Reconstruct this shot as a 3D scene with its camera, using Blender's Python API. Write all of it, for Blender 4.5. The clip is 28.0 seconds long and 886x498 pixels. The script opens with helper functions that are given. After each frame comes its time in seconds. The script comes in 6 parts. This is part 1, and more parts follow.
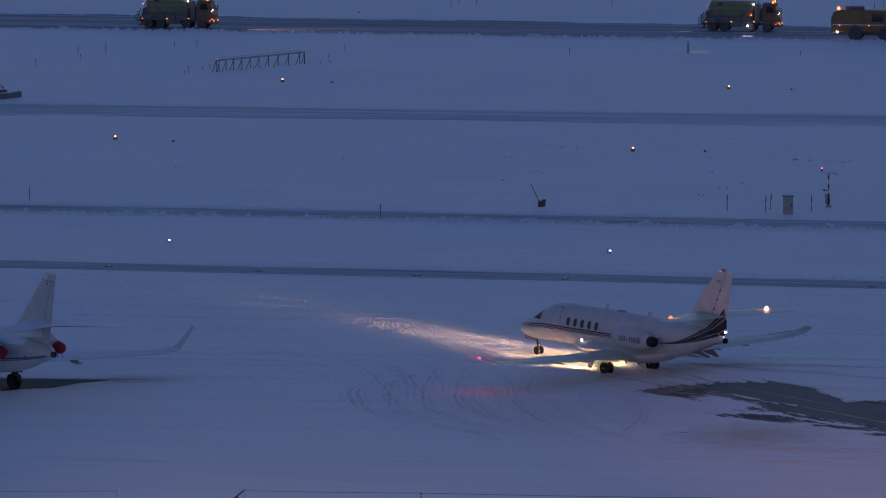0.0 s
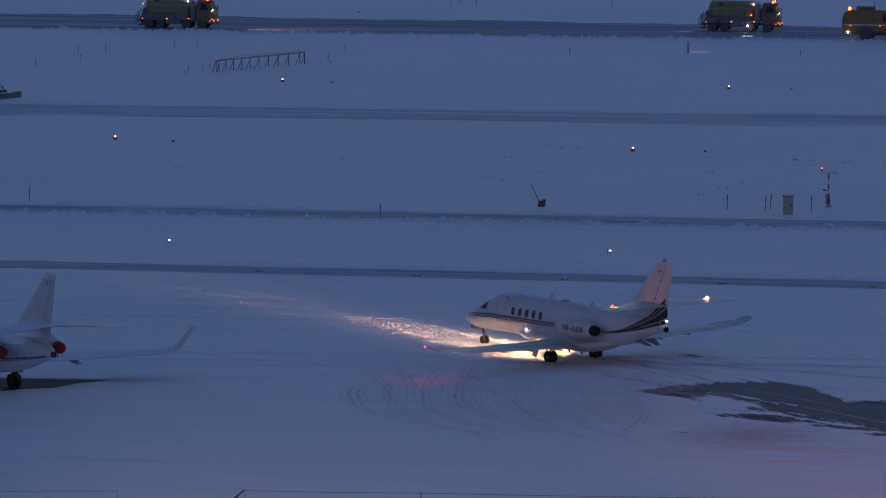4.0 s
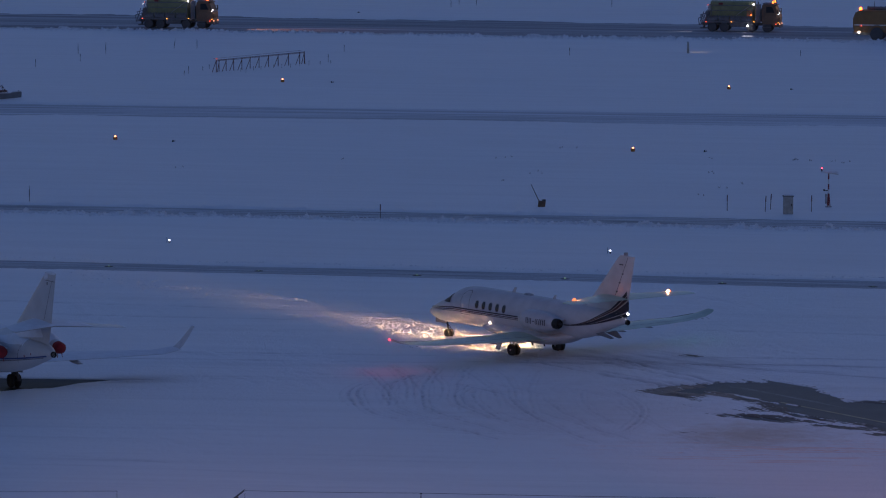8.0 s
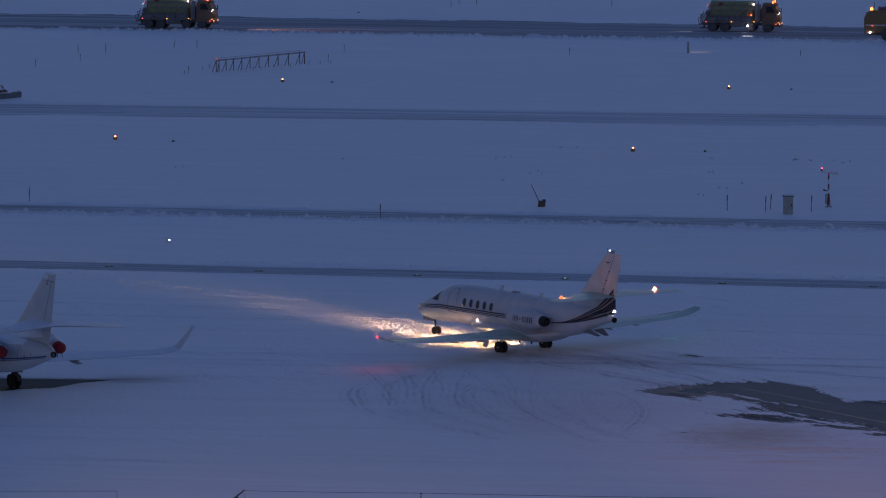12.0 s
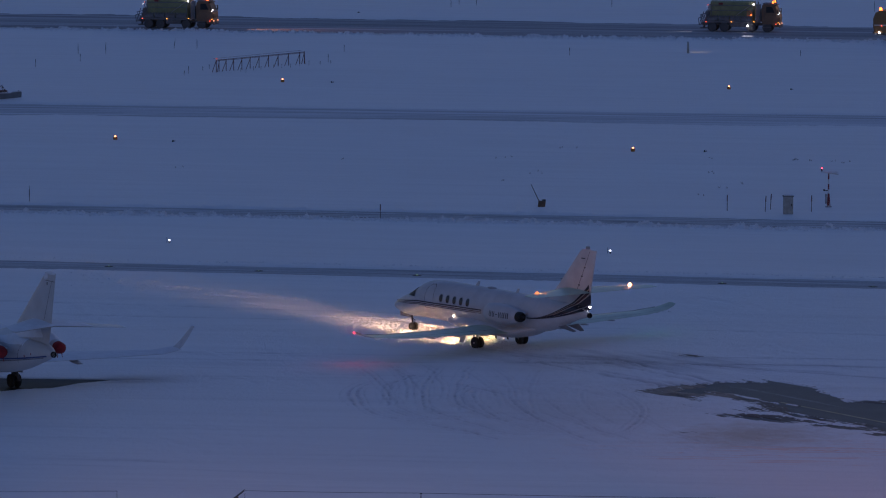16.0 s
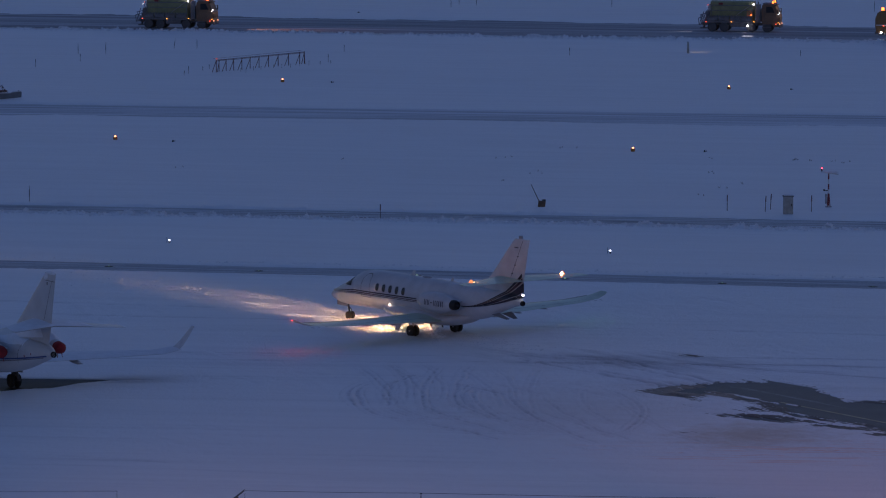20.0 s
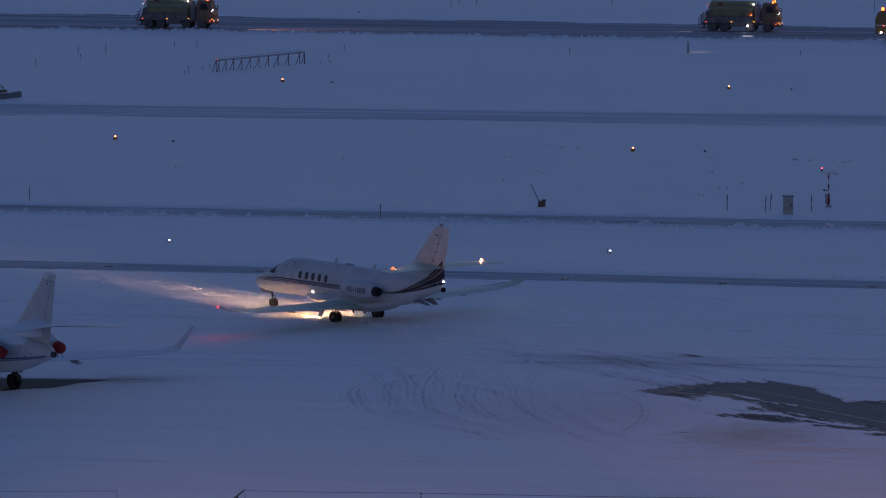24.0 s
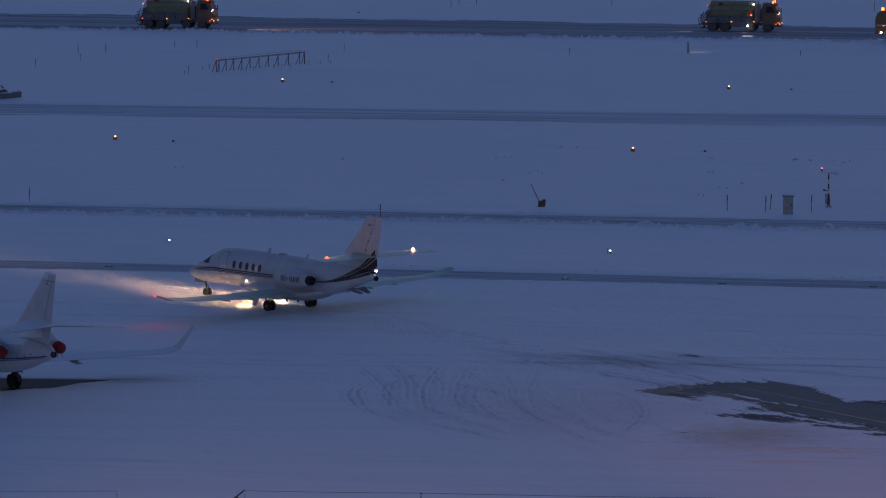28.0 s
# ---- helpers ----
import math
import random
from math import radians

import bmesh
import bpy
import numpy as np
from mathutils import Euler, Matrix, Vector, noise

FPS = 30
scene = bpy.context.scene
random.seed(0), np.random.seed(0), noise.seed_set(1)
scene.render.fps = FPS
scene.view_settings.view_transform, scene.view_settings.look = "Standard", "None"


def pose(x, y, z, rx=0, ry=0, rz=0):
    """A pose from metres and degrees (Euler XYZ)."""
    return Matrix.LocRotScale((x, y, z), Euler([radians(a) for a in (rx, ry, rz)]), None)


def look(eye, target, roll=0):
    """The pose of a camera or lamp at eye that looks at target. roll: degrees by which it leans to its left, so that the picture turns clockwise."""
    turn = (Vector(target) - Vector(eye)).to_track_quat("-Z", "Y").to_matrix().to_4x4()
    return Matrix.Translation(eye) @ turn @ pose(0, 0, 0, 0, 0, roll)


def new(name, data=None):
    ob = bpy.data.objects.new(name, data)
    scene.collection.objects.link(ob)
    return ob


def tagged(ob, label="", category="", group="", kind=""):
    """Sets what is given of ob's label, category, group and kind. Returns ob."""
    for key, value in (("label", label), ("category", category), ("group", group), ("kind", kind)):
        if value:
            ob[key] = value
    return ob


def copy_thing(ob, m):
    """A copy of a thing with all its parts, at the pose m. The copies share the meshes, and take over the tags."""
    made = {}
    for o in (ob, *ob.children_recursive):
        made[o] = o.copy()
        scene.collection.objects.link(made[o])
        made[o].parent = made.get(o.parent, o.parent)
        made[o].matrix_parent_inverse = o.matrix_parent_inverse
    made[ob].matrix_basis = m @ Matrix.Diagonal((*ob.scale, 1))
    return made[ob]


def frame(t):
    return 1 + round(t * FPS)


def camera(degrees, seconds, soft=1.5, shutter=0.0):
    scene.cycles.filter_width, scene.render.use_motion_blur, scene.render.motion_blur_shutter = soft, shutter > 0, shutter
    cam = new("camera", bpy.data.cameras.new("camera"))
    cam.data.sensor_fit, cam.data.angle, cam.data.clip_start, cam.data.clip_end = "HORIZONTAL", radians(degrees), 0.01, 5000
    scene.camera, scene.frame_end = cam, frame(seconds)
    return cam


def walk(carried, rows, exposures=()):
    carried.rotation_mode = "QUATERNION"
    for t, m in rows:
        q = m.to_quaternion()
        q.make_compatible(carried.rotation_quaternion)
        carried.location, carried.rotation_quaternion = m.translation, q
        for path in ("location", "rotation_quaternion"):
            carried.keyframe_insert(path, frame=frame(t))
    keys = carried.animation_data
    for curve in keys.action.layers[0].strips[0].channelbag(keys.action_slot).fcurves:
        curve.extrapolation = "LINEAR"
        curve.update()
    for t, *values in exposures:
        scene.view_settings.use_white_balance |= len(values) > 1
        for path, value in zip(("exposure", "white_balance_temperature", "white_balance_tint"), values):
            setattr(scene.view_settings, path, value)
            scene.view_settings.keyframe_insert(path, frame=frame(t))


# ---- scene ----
from mathutils import Quaternion

# ---------------------------------------------------------------- camera
cam = camera(11.216, 28.0, soft=1.1)
VIEW = pose(0, 0, 34.9, 90 - 6.622, 0, 0)
walk(cam, [(0.0, VIEW), (28.0, VIEW)],
     exposures=[(0.0, 1.315, 6500, 40), (28.0, 1.200, 6560, 40)])

# ---------------------------------------------------------------- light: blue hour sky, apron floodlight, added fill lamp
world = bpy.data.worlds.new("dusk_sky")
scene.world = world
world.use_nodes = True
wn = world.node_tree
sky = wn.nodes.new("ShaderNodeTexSky")
sky.sky_type = "NISHITA"
sky.sun_disc = False
sky.sun_elevation = radians(1.0)
sky.sun_rotation = radians(35)
sky.altitude = 500
sky.air_density = 1.0
sky.dust_density = 0.3
sky.ozone_density = 3.0
background = wn.nodes["Background"]
background.inputs["Strength"].default_value = 0.15
wn.links.new(sky.outputs["Color"], background.inputs["Color"])


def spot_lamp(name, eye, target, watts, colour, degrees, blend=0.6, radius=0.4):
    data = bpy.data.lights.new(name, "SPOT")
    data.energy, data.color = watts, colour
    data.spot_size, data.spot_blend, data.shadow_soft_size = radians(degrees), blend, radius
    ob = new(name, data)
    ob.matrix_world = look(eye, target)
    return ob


# apron floodlight on the terminal side, out of view to the right
spot_lamp("unseen_floodlight", (36, 168, 22), (23, 207, 0), 4700, (1.0, 0.36, 0.18), 36, 1.0, 1.0)
# fill lamp added to brighten the lower left; no fixture stands there
spot_lamp("unseen_floodlight", (-22, 160, 22), (-2, 209, 0), 4300, (1.0, 0.64, 0.54), 48, 1.0, 1.0)


# ---------------------------------------------------------------- materials
def nodes_of(name):
    m = bpy.data.materials.new(name)
    m.use_nodes = True
    nt = m.node_tree
    return m, nt, nt.nodes["Principled BSDF"]


def noise_node(nt, vector, scale, detail=4, rough=0.55):
    n = nt.nodes.new("ShaderNodeTexNoise")
    n.inputs["Scale"].default_value = scale
    n.inputs["Detail"].default_value = detail
    n.inputs["Roughness"].default_value = rough
    nt.links.new(vector, n.inputs["Vector"])
    return n.outputs["Fac"]


def ramp(nt, fac, a, b, ca, cb):
    r = nt.nodes.new("ShaderNodeValToRGB")
    r.color_ramp.elements[0].position, r.color_ramp.elements[1].position = a, b
    r.color_ramp.elements[0].color, r.color_ramp.elements[1].color = (*ca, 1), (*cb, 1)
    nt.links.new(fac, r.inputs["Fac"])
    return r.outputs["Color"]


def mix(nt, fac, a, b):
    m = nt.nodes.new("ShaderNodeMix")
    m.data_type = "RGBA"
    for sock, value in ((m.inputs["Factor"], fac), (m.inputs["A"], a), (m.inputs["B"], b)):
        if isinstance(value, (tuple, list)):
            sock.default_value = (*value, 1)
        elif isinstance(value, (int, float)):
            sock.default_value = value
        else:
            nt.links.new(value, sock)
    return m.outputs["Result"]


def calc(nt, op, a, b=0.0, clamp=False):
    m = nt.nodes.new("ShaderNodeMath")
    m.operation, m.use_clamp = op, clamp
    for sock, value in zip(m.inputs, (a, b)):
        if isinstance(value, (int, float)):
            sock.default_value = value
        else:
            nt.links.new(value, sock)
    return m.outputs[0]


def place(nt, scale=(1, 1, 1), turn=0.0, object_space=True):
    tc = nt.nodes.new("ShaderNodeTexCoord")
    mp = nt.nodes.new("ShaderNodeMapping")
    mp.vector_type = "TEXTURE"
    mp.inputs["Scale"].default_value = tuple(1 / s for s in scale)
    mp.inputs["Rotation"].default_value = (0, 0, turn)
    nt.links.new(tc.outputs["Object" if object_space else "Generated"], mp.inputs["Vector"])
    return mp.outputs["Vector"]


def bump(nt, bsdf, height, strength, distance):
    b = nt.nodes.new("ShaderNodeBump")
    b.inputs["Strength"].default_value = strength
    b.inputs["Distance"].default_value = distance
    nt.links.new(height, b.inputs["Height"])
    nt.links.new(b.outputs["Normal"], bsdf.inputs["Normal"])


def surface(name, colour, rough=0.5, metal=0.0, vary=0.18, scale=3.0, relief=0.0, coat=0.0, dirt=None, shine=0.5):
    """Paint, metal, rubber: a base colour with soft mottling and fine grain."""
    m, nt, b = nodes_of(name)
    v = place(nt)
    big, fine = noise_node(nt, v, scale, 5), noise_node(nt, v, scale * 14, 3)
    dark = tuple(c * (1 - vary) for c in colour)
    lite = tuple(min(1, c * (1 + vary * 0.5)) for c in colour)
    col = ramp(nt, big, 0.3, 0.7, dark, lite)
    if dirt:
        col = mix(nt, calc(nt, "MULTIPLY", ramp(nt, fine, 0.45, 0.7, (0, 0, 0), (1, 1, 1)), dirt[3]), col, dirt[:3])
    nt.links.new(col, b.inputs["Base Color"])
    r = calc(nt, "ADD", calc(nt, "MULTIPLY", fine, 0.25), rough - 0.12, True)
    nt.links.new(r, b.inputs["Roughness"])
    b.inputs["Metallic"].default_value = metal
    b.inputs["Coat Weight"].default_value = coat
    b.inputs["Specular IOR Level"].default_value = shine
    if relief:
        bump(nt, b, fine, 0.4, relief)
    return m


def glow(name, colour, strength):
    m, nt, b = nodes_of(name)
    b.inputs["Base Color"].default_value = (*colour, 1)
    b.inputs["Emission Color"].default_value = (*colour, 1)
    b.inputs["Emission Strength"].default_value = strength
    return m


def snow_material():
    m, nt, b = nodes_of("wind_packed_snow")
    v = place(nt)
    drift = place(nt, (0.10, 1.0, 1.0), -0.19)
    broad, streak = noise_node(nt, v, 0.035, 4), noise_node(nt, drift, 0.55, 5)
    col = ramp(nt, streak, 0.28, 0.72, (0.81, 0.82, 0.84), (0.87, 0.88, 0.90))
    col = mix(nt, ramp(nt, broad, 0.40, 0.62, (0, 0, 0), (0.10, 0.10, 0.10)), col, (0.70, 0.72, 0.76))
    at = nt.nodes.new("ShaderNodeAttribute")
    at.attribute_name = "packed"
    col = mix(nt, at.outputs["Fac"], col, (0.36, 0.37, 0.40))
    # soil and old grass showing at the ragged edge of the thawed patch
    edge = nt.nodes.new("ShaderNodeAttribute")
    edge.attribute_name = "grit"
    torn = noise_node(nt, place(nt, (0.22, 2.0, 1.0), radians(-56)), 1.2, 7, 0.68)
    fleck = noise_node(nt, place(nt, (1.0, 0.45, 1.0), radians(-56)), 4.2, 6, 0.75)
    show = calc(nt, "ADD", edge.outputs["Fac"], calc(nt, "ADD", calc(nt, "MULTIPLY", calc(nt, "SUBTRACT", torn, 0.5), 3.2), calc(nt, "MULTIPLY", calc(nt, "SUBTRACT", fleck, 0.5), 2.4)))
    show = ramp(nt, show, 0.52, 0.72, (0, 0, 0), (1, 1, 1))
    show = calc(nt, "MULTIPLY", show, ramp(nt, edge.outputs["Fac"], 0.02, 0.25, (0, 0, 0), (1, 1, 1)))
    col = mix(nt, show, col, (0.105, 0.082, 0.066))
    # grit blown out of the thawed patch
    sep = nt.nodes.new("ShaderNodeSeparateXYZ")
    nt.links.new(v, sep.inputs[0])

    def blot(cx, cy, rx, ry):
        dx = calc(nt, "DIVIDE", calc(nt, "SUBTRACT", sep.outputs[0], cx), rx)
        dy = calc(nt, "DIVIDE", calc(nt, "SUBTRACT", sep.outputs[1], cy), ry)
        d = calc(nt, "SQRT", calc(nt, "ADD", calc(nt, "MULTIPLY", dx, dx), calc(nt, "MULTIPLY", dy, dy)))
        d = calc(nt, "ADD", d, calc(nt, "MULTIPLY", calc(nt, "SUBTRACT", noise_node(nt, v, 0.9, 9, 0.68), 0.5), 1.7))
        return calc(nt, "SUBTRACT", 1.15, d, True)

    dirt = calc(nt, "MULTIPLY", blot(15.3, 220.2, 4.2, 4.4), 0.8, True)
    dirt = calc(nt, "MAXIMUM", dirt, calc(nt, "MULTIPLY", blot(14.5, 235.5, 6.0, 3.0), 0.45))
    dirt = calc(nt, "MAXIMUM", dirt, calc(nt, "MULTIPLY", blot(9.0, 246.0, 6.0, 4.0), 0.16))
    dirt = calc(nt, "MAXIMUM", dirt, calc(nt, "MULTIPLY", blot(6.5, 228.5, 8.5, 10.0), 0.24))
    col = mix(nt, dirt, col, (0.58, 0.47, 0.38))
    # warm floodlight on low ridges, painted as long thin pink lines
    lines = noise_node(nt, place(nt, (0.12, 2.0, 1.0), -0.06), 1.0, 7, 0.75)
    swept = calc(nt, "MULTIPLY", ramp(nt, lines, 0.52, 0.64, (0, 0, 0), (1, 1, 1)), calc(nt, "MULTIPLY", blot(17.5, 214.8, 11.0, 4.0), 1.6, True))
    col = mix(nt, swept, col, (0.86, 0.57, 0.47))
    nt.links.new(col, b.inputs["Base Color"])
    b.inputs["Roughness"].default_value = 0.62
    b.inputs["Specular IOR Level"].default_value = 0.35
    plough = place(nt, (0.35, 1.5, 1.0), radians(-55))
    grain = calc(nt, "ADD", noise_node(nt, v, 4.5, 6, 0.68), calc(nt, "MULTIPLY", noise_node(nt, plough, 2.6, 5, 0.65), 0.3))
    bump(nt, b, grain, 1.0, 0.10)
    return m


def asphalt_material(name, dust, wet=0.5, turn=0.2, colour=(0.05, 0.05, 0.055), streaky=0.09, contrast=2.8, across=3.0, shine=0.18):
    """Asphalt with blown snow lying on it in long streaks."""
    m, nt, b = nodes_of(name)
    v = place(nt)
    along = place(nt, (streaky * across / 3.0, across, 1.0), turn)
    lanes = noise_node(nt, along, 0.55, 6, 0.6)
    fine = noise_node(nt, v, 5.0, 5)
    f = calc(nt, "ADD", calc(nt, "MULTIPLY", calc(nt, "SUBTRACT", lanes, 0.5), contrast),
             calc(nt, "MULTIPLY", calc(nt, "SUBTRACT", fine, 0.5), 0.5))
    f = calc(nt, "ADD", f, dust, True)
    base = ramp(nt, noise_node(nt, v, 0.7, 5), 0.3, 0.7, tuple(c * 0.7 for c in colour), tuple(c * 1.5 for c in colour))
    nt.links.new(mix(nt, f, base, (0.72, 0.74, 0.78)), b.inputs["Base Color"])
    r = calc(nt, "ADD", calc(nt, "MULTIPLY", f, 0.4), wet, True)
    nt.links.new(r, b.inputs["Roughness"])
    b.inputs["Specular IOR Level"].default_value = shine
    bump(nt, b, calc(nt, "ADD", fine, calc(nt, "MULTIPLY", f, 0.5)), 0.4, 0.02)
    return m


SNOW = snow_material()
CAKE = surface("settled_snow", (0.71, 0.735, 0.78), 0.65, vary=0.08, scale=2.0, relief=0.02)
JET_WHITE = surface("gloss_white_paint", (0.50, 0.51, 0.53), 0.50, vary=0.14, scale=1.2, coat=0.06, shine=0.35, dirt=(0.55, 0.53, 0.50, 0.12))
FLUID_WING = surface("wing_paint_wet_with_green_fluid", (0.41, 0.52, 0.41), 0.42, vary=0.16, scale=1.0, coat=0.1)
NAVY = surface("navy_stripe_paint", (0.020, 0.018, 0.032), 0.3, vary=0.2)
MAROON = surface("maroon_stripe_paint", (0.060, 0.022, 0.030), 0.3, vary=0.2)
GOLD = surface("champagne_line_paint", (0.42, 0.34, 0.24), 0.35)
LINE = surface("worn_yellow_line_paint", (0.46, 0.40, 0.24), 0.7, vary=0.5, scale=2.0)
BAR_GREY = surface("charcoal_marking_paint", (0.035, 0.04, 0.06), 0.4)
SEAM = surface("panel_seam", (0.09, 0.09, 0.10), 0.6)
DARK_GLASS = surface("dark_cabin_glass", (0.035, 0.037, 0.048), 0.15, vary=0.1, shine=0.4)
CAB_GLASS = surface("dark_cab_glass", (0.035, 0.037, 0.044), 0.45, vary=0.1, shine=0.08)
GLASS_FRAME = surface("window_rim_grey", (0.30, 0.31, 0.33), 0.4)
SOOT = surface("sooty_exhaust_metal", (0.02, 0.019, 0.018), 0.55, 0.4)
STEEL = surface("brushed_steel", (0.45, 0.46, 0.48), 0.35, 0.9)
RUBBER = surface("tyre_rubber", (0.018, 0.018, 0.019), 0.8, relief=0.004)
HUB = surface("wheel_hub_grey", (0.17, 0.175, 0.18), 0.45, 0.5)
BARE = surface("bare_leading_edge", (0.62, 0.63, 0.65), 0.25, 0.8)
RED_CLOTH = surface("red_cover_cloth", (0.30, 0.018, 0.022), 0.85, vary=0.3, scale=5, relief=0.01)
BLUE = surface("blue_cheatline_paint", (0.03, 0.06, 0.22), 0.35)
GREY_PAINT = surface("parked_jet_off_white_paint", (0.50, 0.50, 0.51), 0.4, vary=0.1, scale=1.0)
ORANGE = surface("municipal_orange_paint", (0.22, 0.12, 0.07), 0.5, vary=0.3, scale=1.5, dirt=(0.09, 0.08, 0.075, 0.6))
AMBER_PAINT = surface("amber_yellow_paint", (0.27, 0.135, 0.045), 0.42, vary=0.2, scale=1.2, dirt=(0.12, 0.10, 0.08, 0.35))
OLIVE = surface("yellow_green_tarpaulin", (0.24, 0.25, 0.13), 0.7, vary=0.25, scale=1.6, relief=0.02)
# distance haze is mixed into the dark base colours of the next three
CHASSIS = surface("hazed_black_chassis", (0.055, 0.055, 0.06), 0.75, dirt=(0.30, 0.31, 0.33, 0.5))
HAZED_RUBBER = surface("hazed_tyre", (0.075, 0.077, 0.085), 0.85, dirt=(0.2, 0.21, 0.23, 0.3))
TRUCK_FRAME = surface("hazed_truck_frame", (0.14, 0.143, 0.155), 0.75, vary=0.35, scale=2.0, dirt=(0.34, 0.35, 0.37, 0.55))
GUARD = surface("grey_mudguard", (0.16, 0.17, 0.18), 0.6, dirt=(0.4, 0.4, 0.42, 0.3))
RUST_RED = surface("red_oxide_steel", (0.16, 0.055, 0.045), 0.65, vary=0.3)
MAST_RED = surface("mast_red", (0.24, 0.028, 0.030), 0.5)
MAST_WHITE = surface("mast_white", (0.72, 0.72, 0.72), 0.5)
CABINET = surface("weathered_grey_green_sheet", (0.36, 0.36, 0.34), 0.6, vary=0.3)
WOOD = surface("weathered_brown_wood", (0.15, 0.09, 0.06), 0.8, vary=0.3, relief=0.01)
DARK_ROOF = surface("dark_roof_sheet", (0.03, 0.032, 0.036), 0.6)
WINGLET = surface("grey_winglet_paint", (0.60, 0.60, 0.62), 0.5)
LAMP_ORANGE = surface("orange_lamp_body", (0.45, 0.17, 0.03), 0.5)
BLACK = surface("black_plastic", (0.015, 0.015, 0.016), 0.5)

SPREAD_GLOW = glow("spread_light_glow", (1.0, 0.66, 0.29), 3200)
LANDING_GLOW = glow("landing_light_glow", (1.0, 0.67, 0.31), 40000)
LOGO_GLOW = glow("logo_light_glow", (1.0, 0.48, 0.21), 60)
# orange lens halo of the logo light, put into a glowing bowl
LOGO_HALO = glow("logo_halo_glow", (1.0, 0.32, 0.10), 0.5)
TAIL_GLOW = glow("tail_light_glow", (0.85, 1.0, 0.92), 14)
ICE_GLOW = glow("inspection_light_glow", (1.0, 0.9, 0.7), 10)
RED_GLOW = glow("red_position_glow", (1.0, 0.003, 0.0025), 230)
GREEN_GLOW = glow("green_position_glow", (0.05, 1.0, 0.45), 70)
BEACON_GLOW = glow("red_beacon_glow", (1.0, 0.012, 0.010), 70)
AMBER_GLOW = glow("amber_beacon_glow", (1.0, 0.11, 0.012), 4.5)
MARK_AMBER = glow("side_marker_amber", (1.0, 0.42, 0.05), 1.6)
MARK_RED = glow("side_marker_red", (1.0, 0.12, 0.05), 1.4)
WORK_GLOW = glow("work_light_glow", (0.88, 1.0, 0.95), 5)
HEAD_GLOW = glow("headlight_glow", (1.0, 0.45, 0.20), 0.7)
EDGE_GLOW = glow("edge_light_glow", (1.0, 0.29, 0.10), 2.6)
WHITE_GLOW = glow("taxi_edge_light_glow", (0.75, 0.95, 1.0), 2.2)
GREEN_DOT = glow("centreline_light_glow", (0.5, 1.0, 0.45), 0.7)
MAST_GLOW = glow("mast_obstruction_glow", (1.0, 0.03, 0.04), 9)


# ---------------------------------------------------------------- mesh helpers
def finish(bm, mat, name, angle=38):
    me = bpy.data.meshes.new(name)
    bmesh.ops.recalc_face_normals(bm, faces=bm.faces)
    bm.to_mesh(me)
    bm.free()
    for p in me.polygons:
        p.use_smooth = True
    me.set_sharp_from_angle(angle=radians(angle))
    me.materials.append(mat)
    return me


def part(name, bm, mat, parent, label="", at=None):
    """One mesh object under a thing or a part."""
    ob = new(name, finish(bm, mat, name))
    ob.parent = parent
    if at is not None:
        ob.matrix_basis = at
    if label:
        tagged(ob, label)
    return ob


def same_part(name, mesh, parent, at):
    ob = new(name, mesh)
    ob.parent = parent
    ob.matrix_basis = at
    return ob


def thing(name, m, label, category, group="", kind=""):
    ob = new(name)
    ob.empty_display_size = 0.2
    ob.matrix_basis = m
    return tagged(ob, label, category, group, kind)


def box(bm, x0, x1, y0, y1, z0, z1, bevel=0.0, m=None):
    r = bmesh.ops.create_cube(bm, size=1.0)
    vs = r["verts"]
    for v in vs:
        v.co = Vector((x0 + (v.co.x + 0.5) * (x1 - x0), y0 + (v.co.y + 0.5) * (y1 - y0), z0 + (v.co.z + 0.5) * (z1 - z0)))
        if m is not None:
            v.co = m @ v.co
    if bevel:
        es = list({e for v in vs for e in v.link_edges})
        bmesh.ops.bevel(bm, geom=es, offset=bevel, segments=2, affect="EDGES", profile=0.6)
    return bm


def rod(bm, a, b, r0, r1=None, seg=10):
    a, b = Vector(a), Vector(b)
    r1 = r0 if r1 is None else r1
    m = Matrix.Translation((a + b) / 2) @ (b - a).to_track_quat("Z", "Y").to_matrix().to_4x4()
    bmesh.ops.create_cone(bm, cap_ends=True, segments=seg, radius1=r0, radius2=r1, depth=(b - a).length, matrix=m)
    return bm


def ball(bm, c, r, seg=12, squash=(1, 1, 1)):
    m = Matrix.Translation(c) @ Matrix.Diagonal((*squash, 1))
    bmesh.ops.create_uvsphere(bm, u_segments=seg, v_segments=max(6, seg * 2 // 3), radius=r, matrix=m)
    return bm


def loft(bm, rings, close=True, cap=True):
    """Skin a list of rings of equal count."""
    rows = [[bm.verts.new(p) for p in ring] for ring in rings]
    n = len(rows[0])
    for a, b in zip(rows, rows[1:]):
        for i in range(n if close else n - 1):
            j = (i + 1) % n
            bm.faces.new((a[i], a[j], b[j], b[i]))
    if cap and close:
        bm.faces.new(rows[0][::-1])
        bm.faces.new(rows[-1])
    return bm


def lathe(bm, profile, seg=24, m=None):
    """profile: (along x, radius) pairs turned about the x axis."""
    rings = []
    for x, r in profile:
        ring = [Vector((x, r * math.cos(2 * math.pi * i / seg), r * math.sin(2 * math.pi * i / seg))) for i in range(seg)]
        rings.append([m @ p for p in ring] if m is not None else ring)
    return loft(bm, rings)


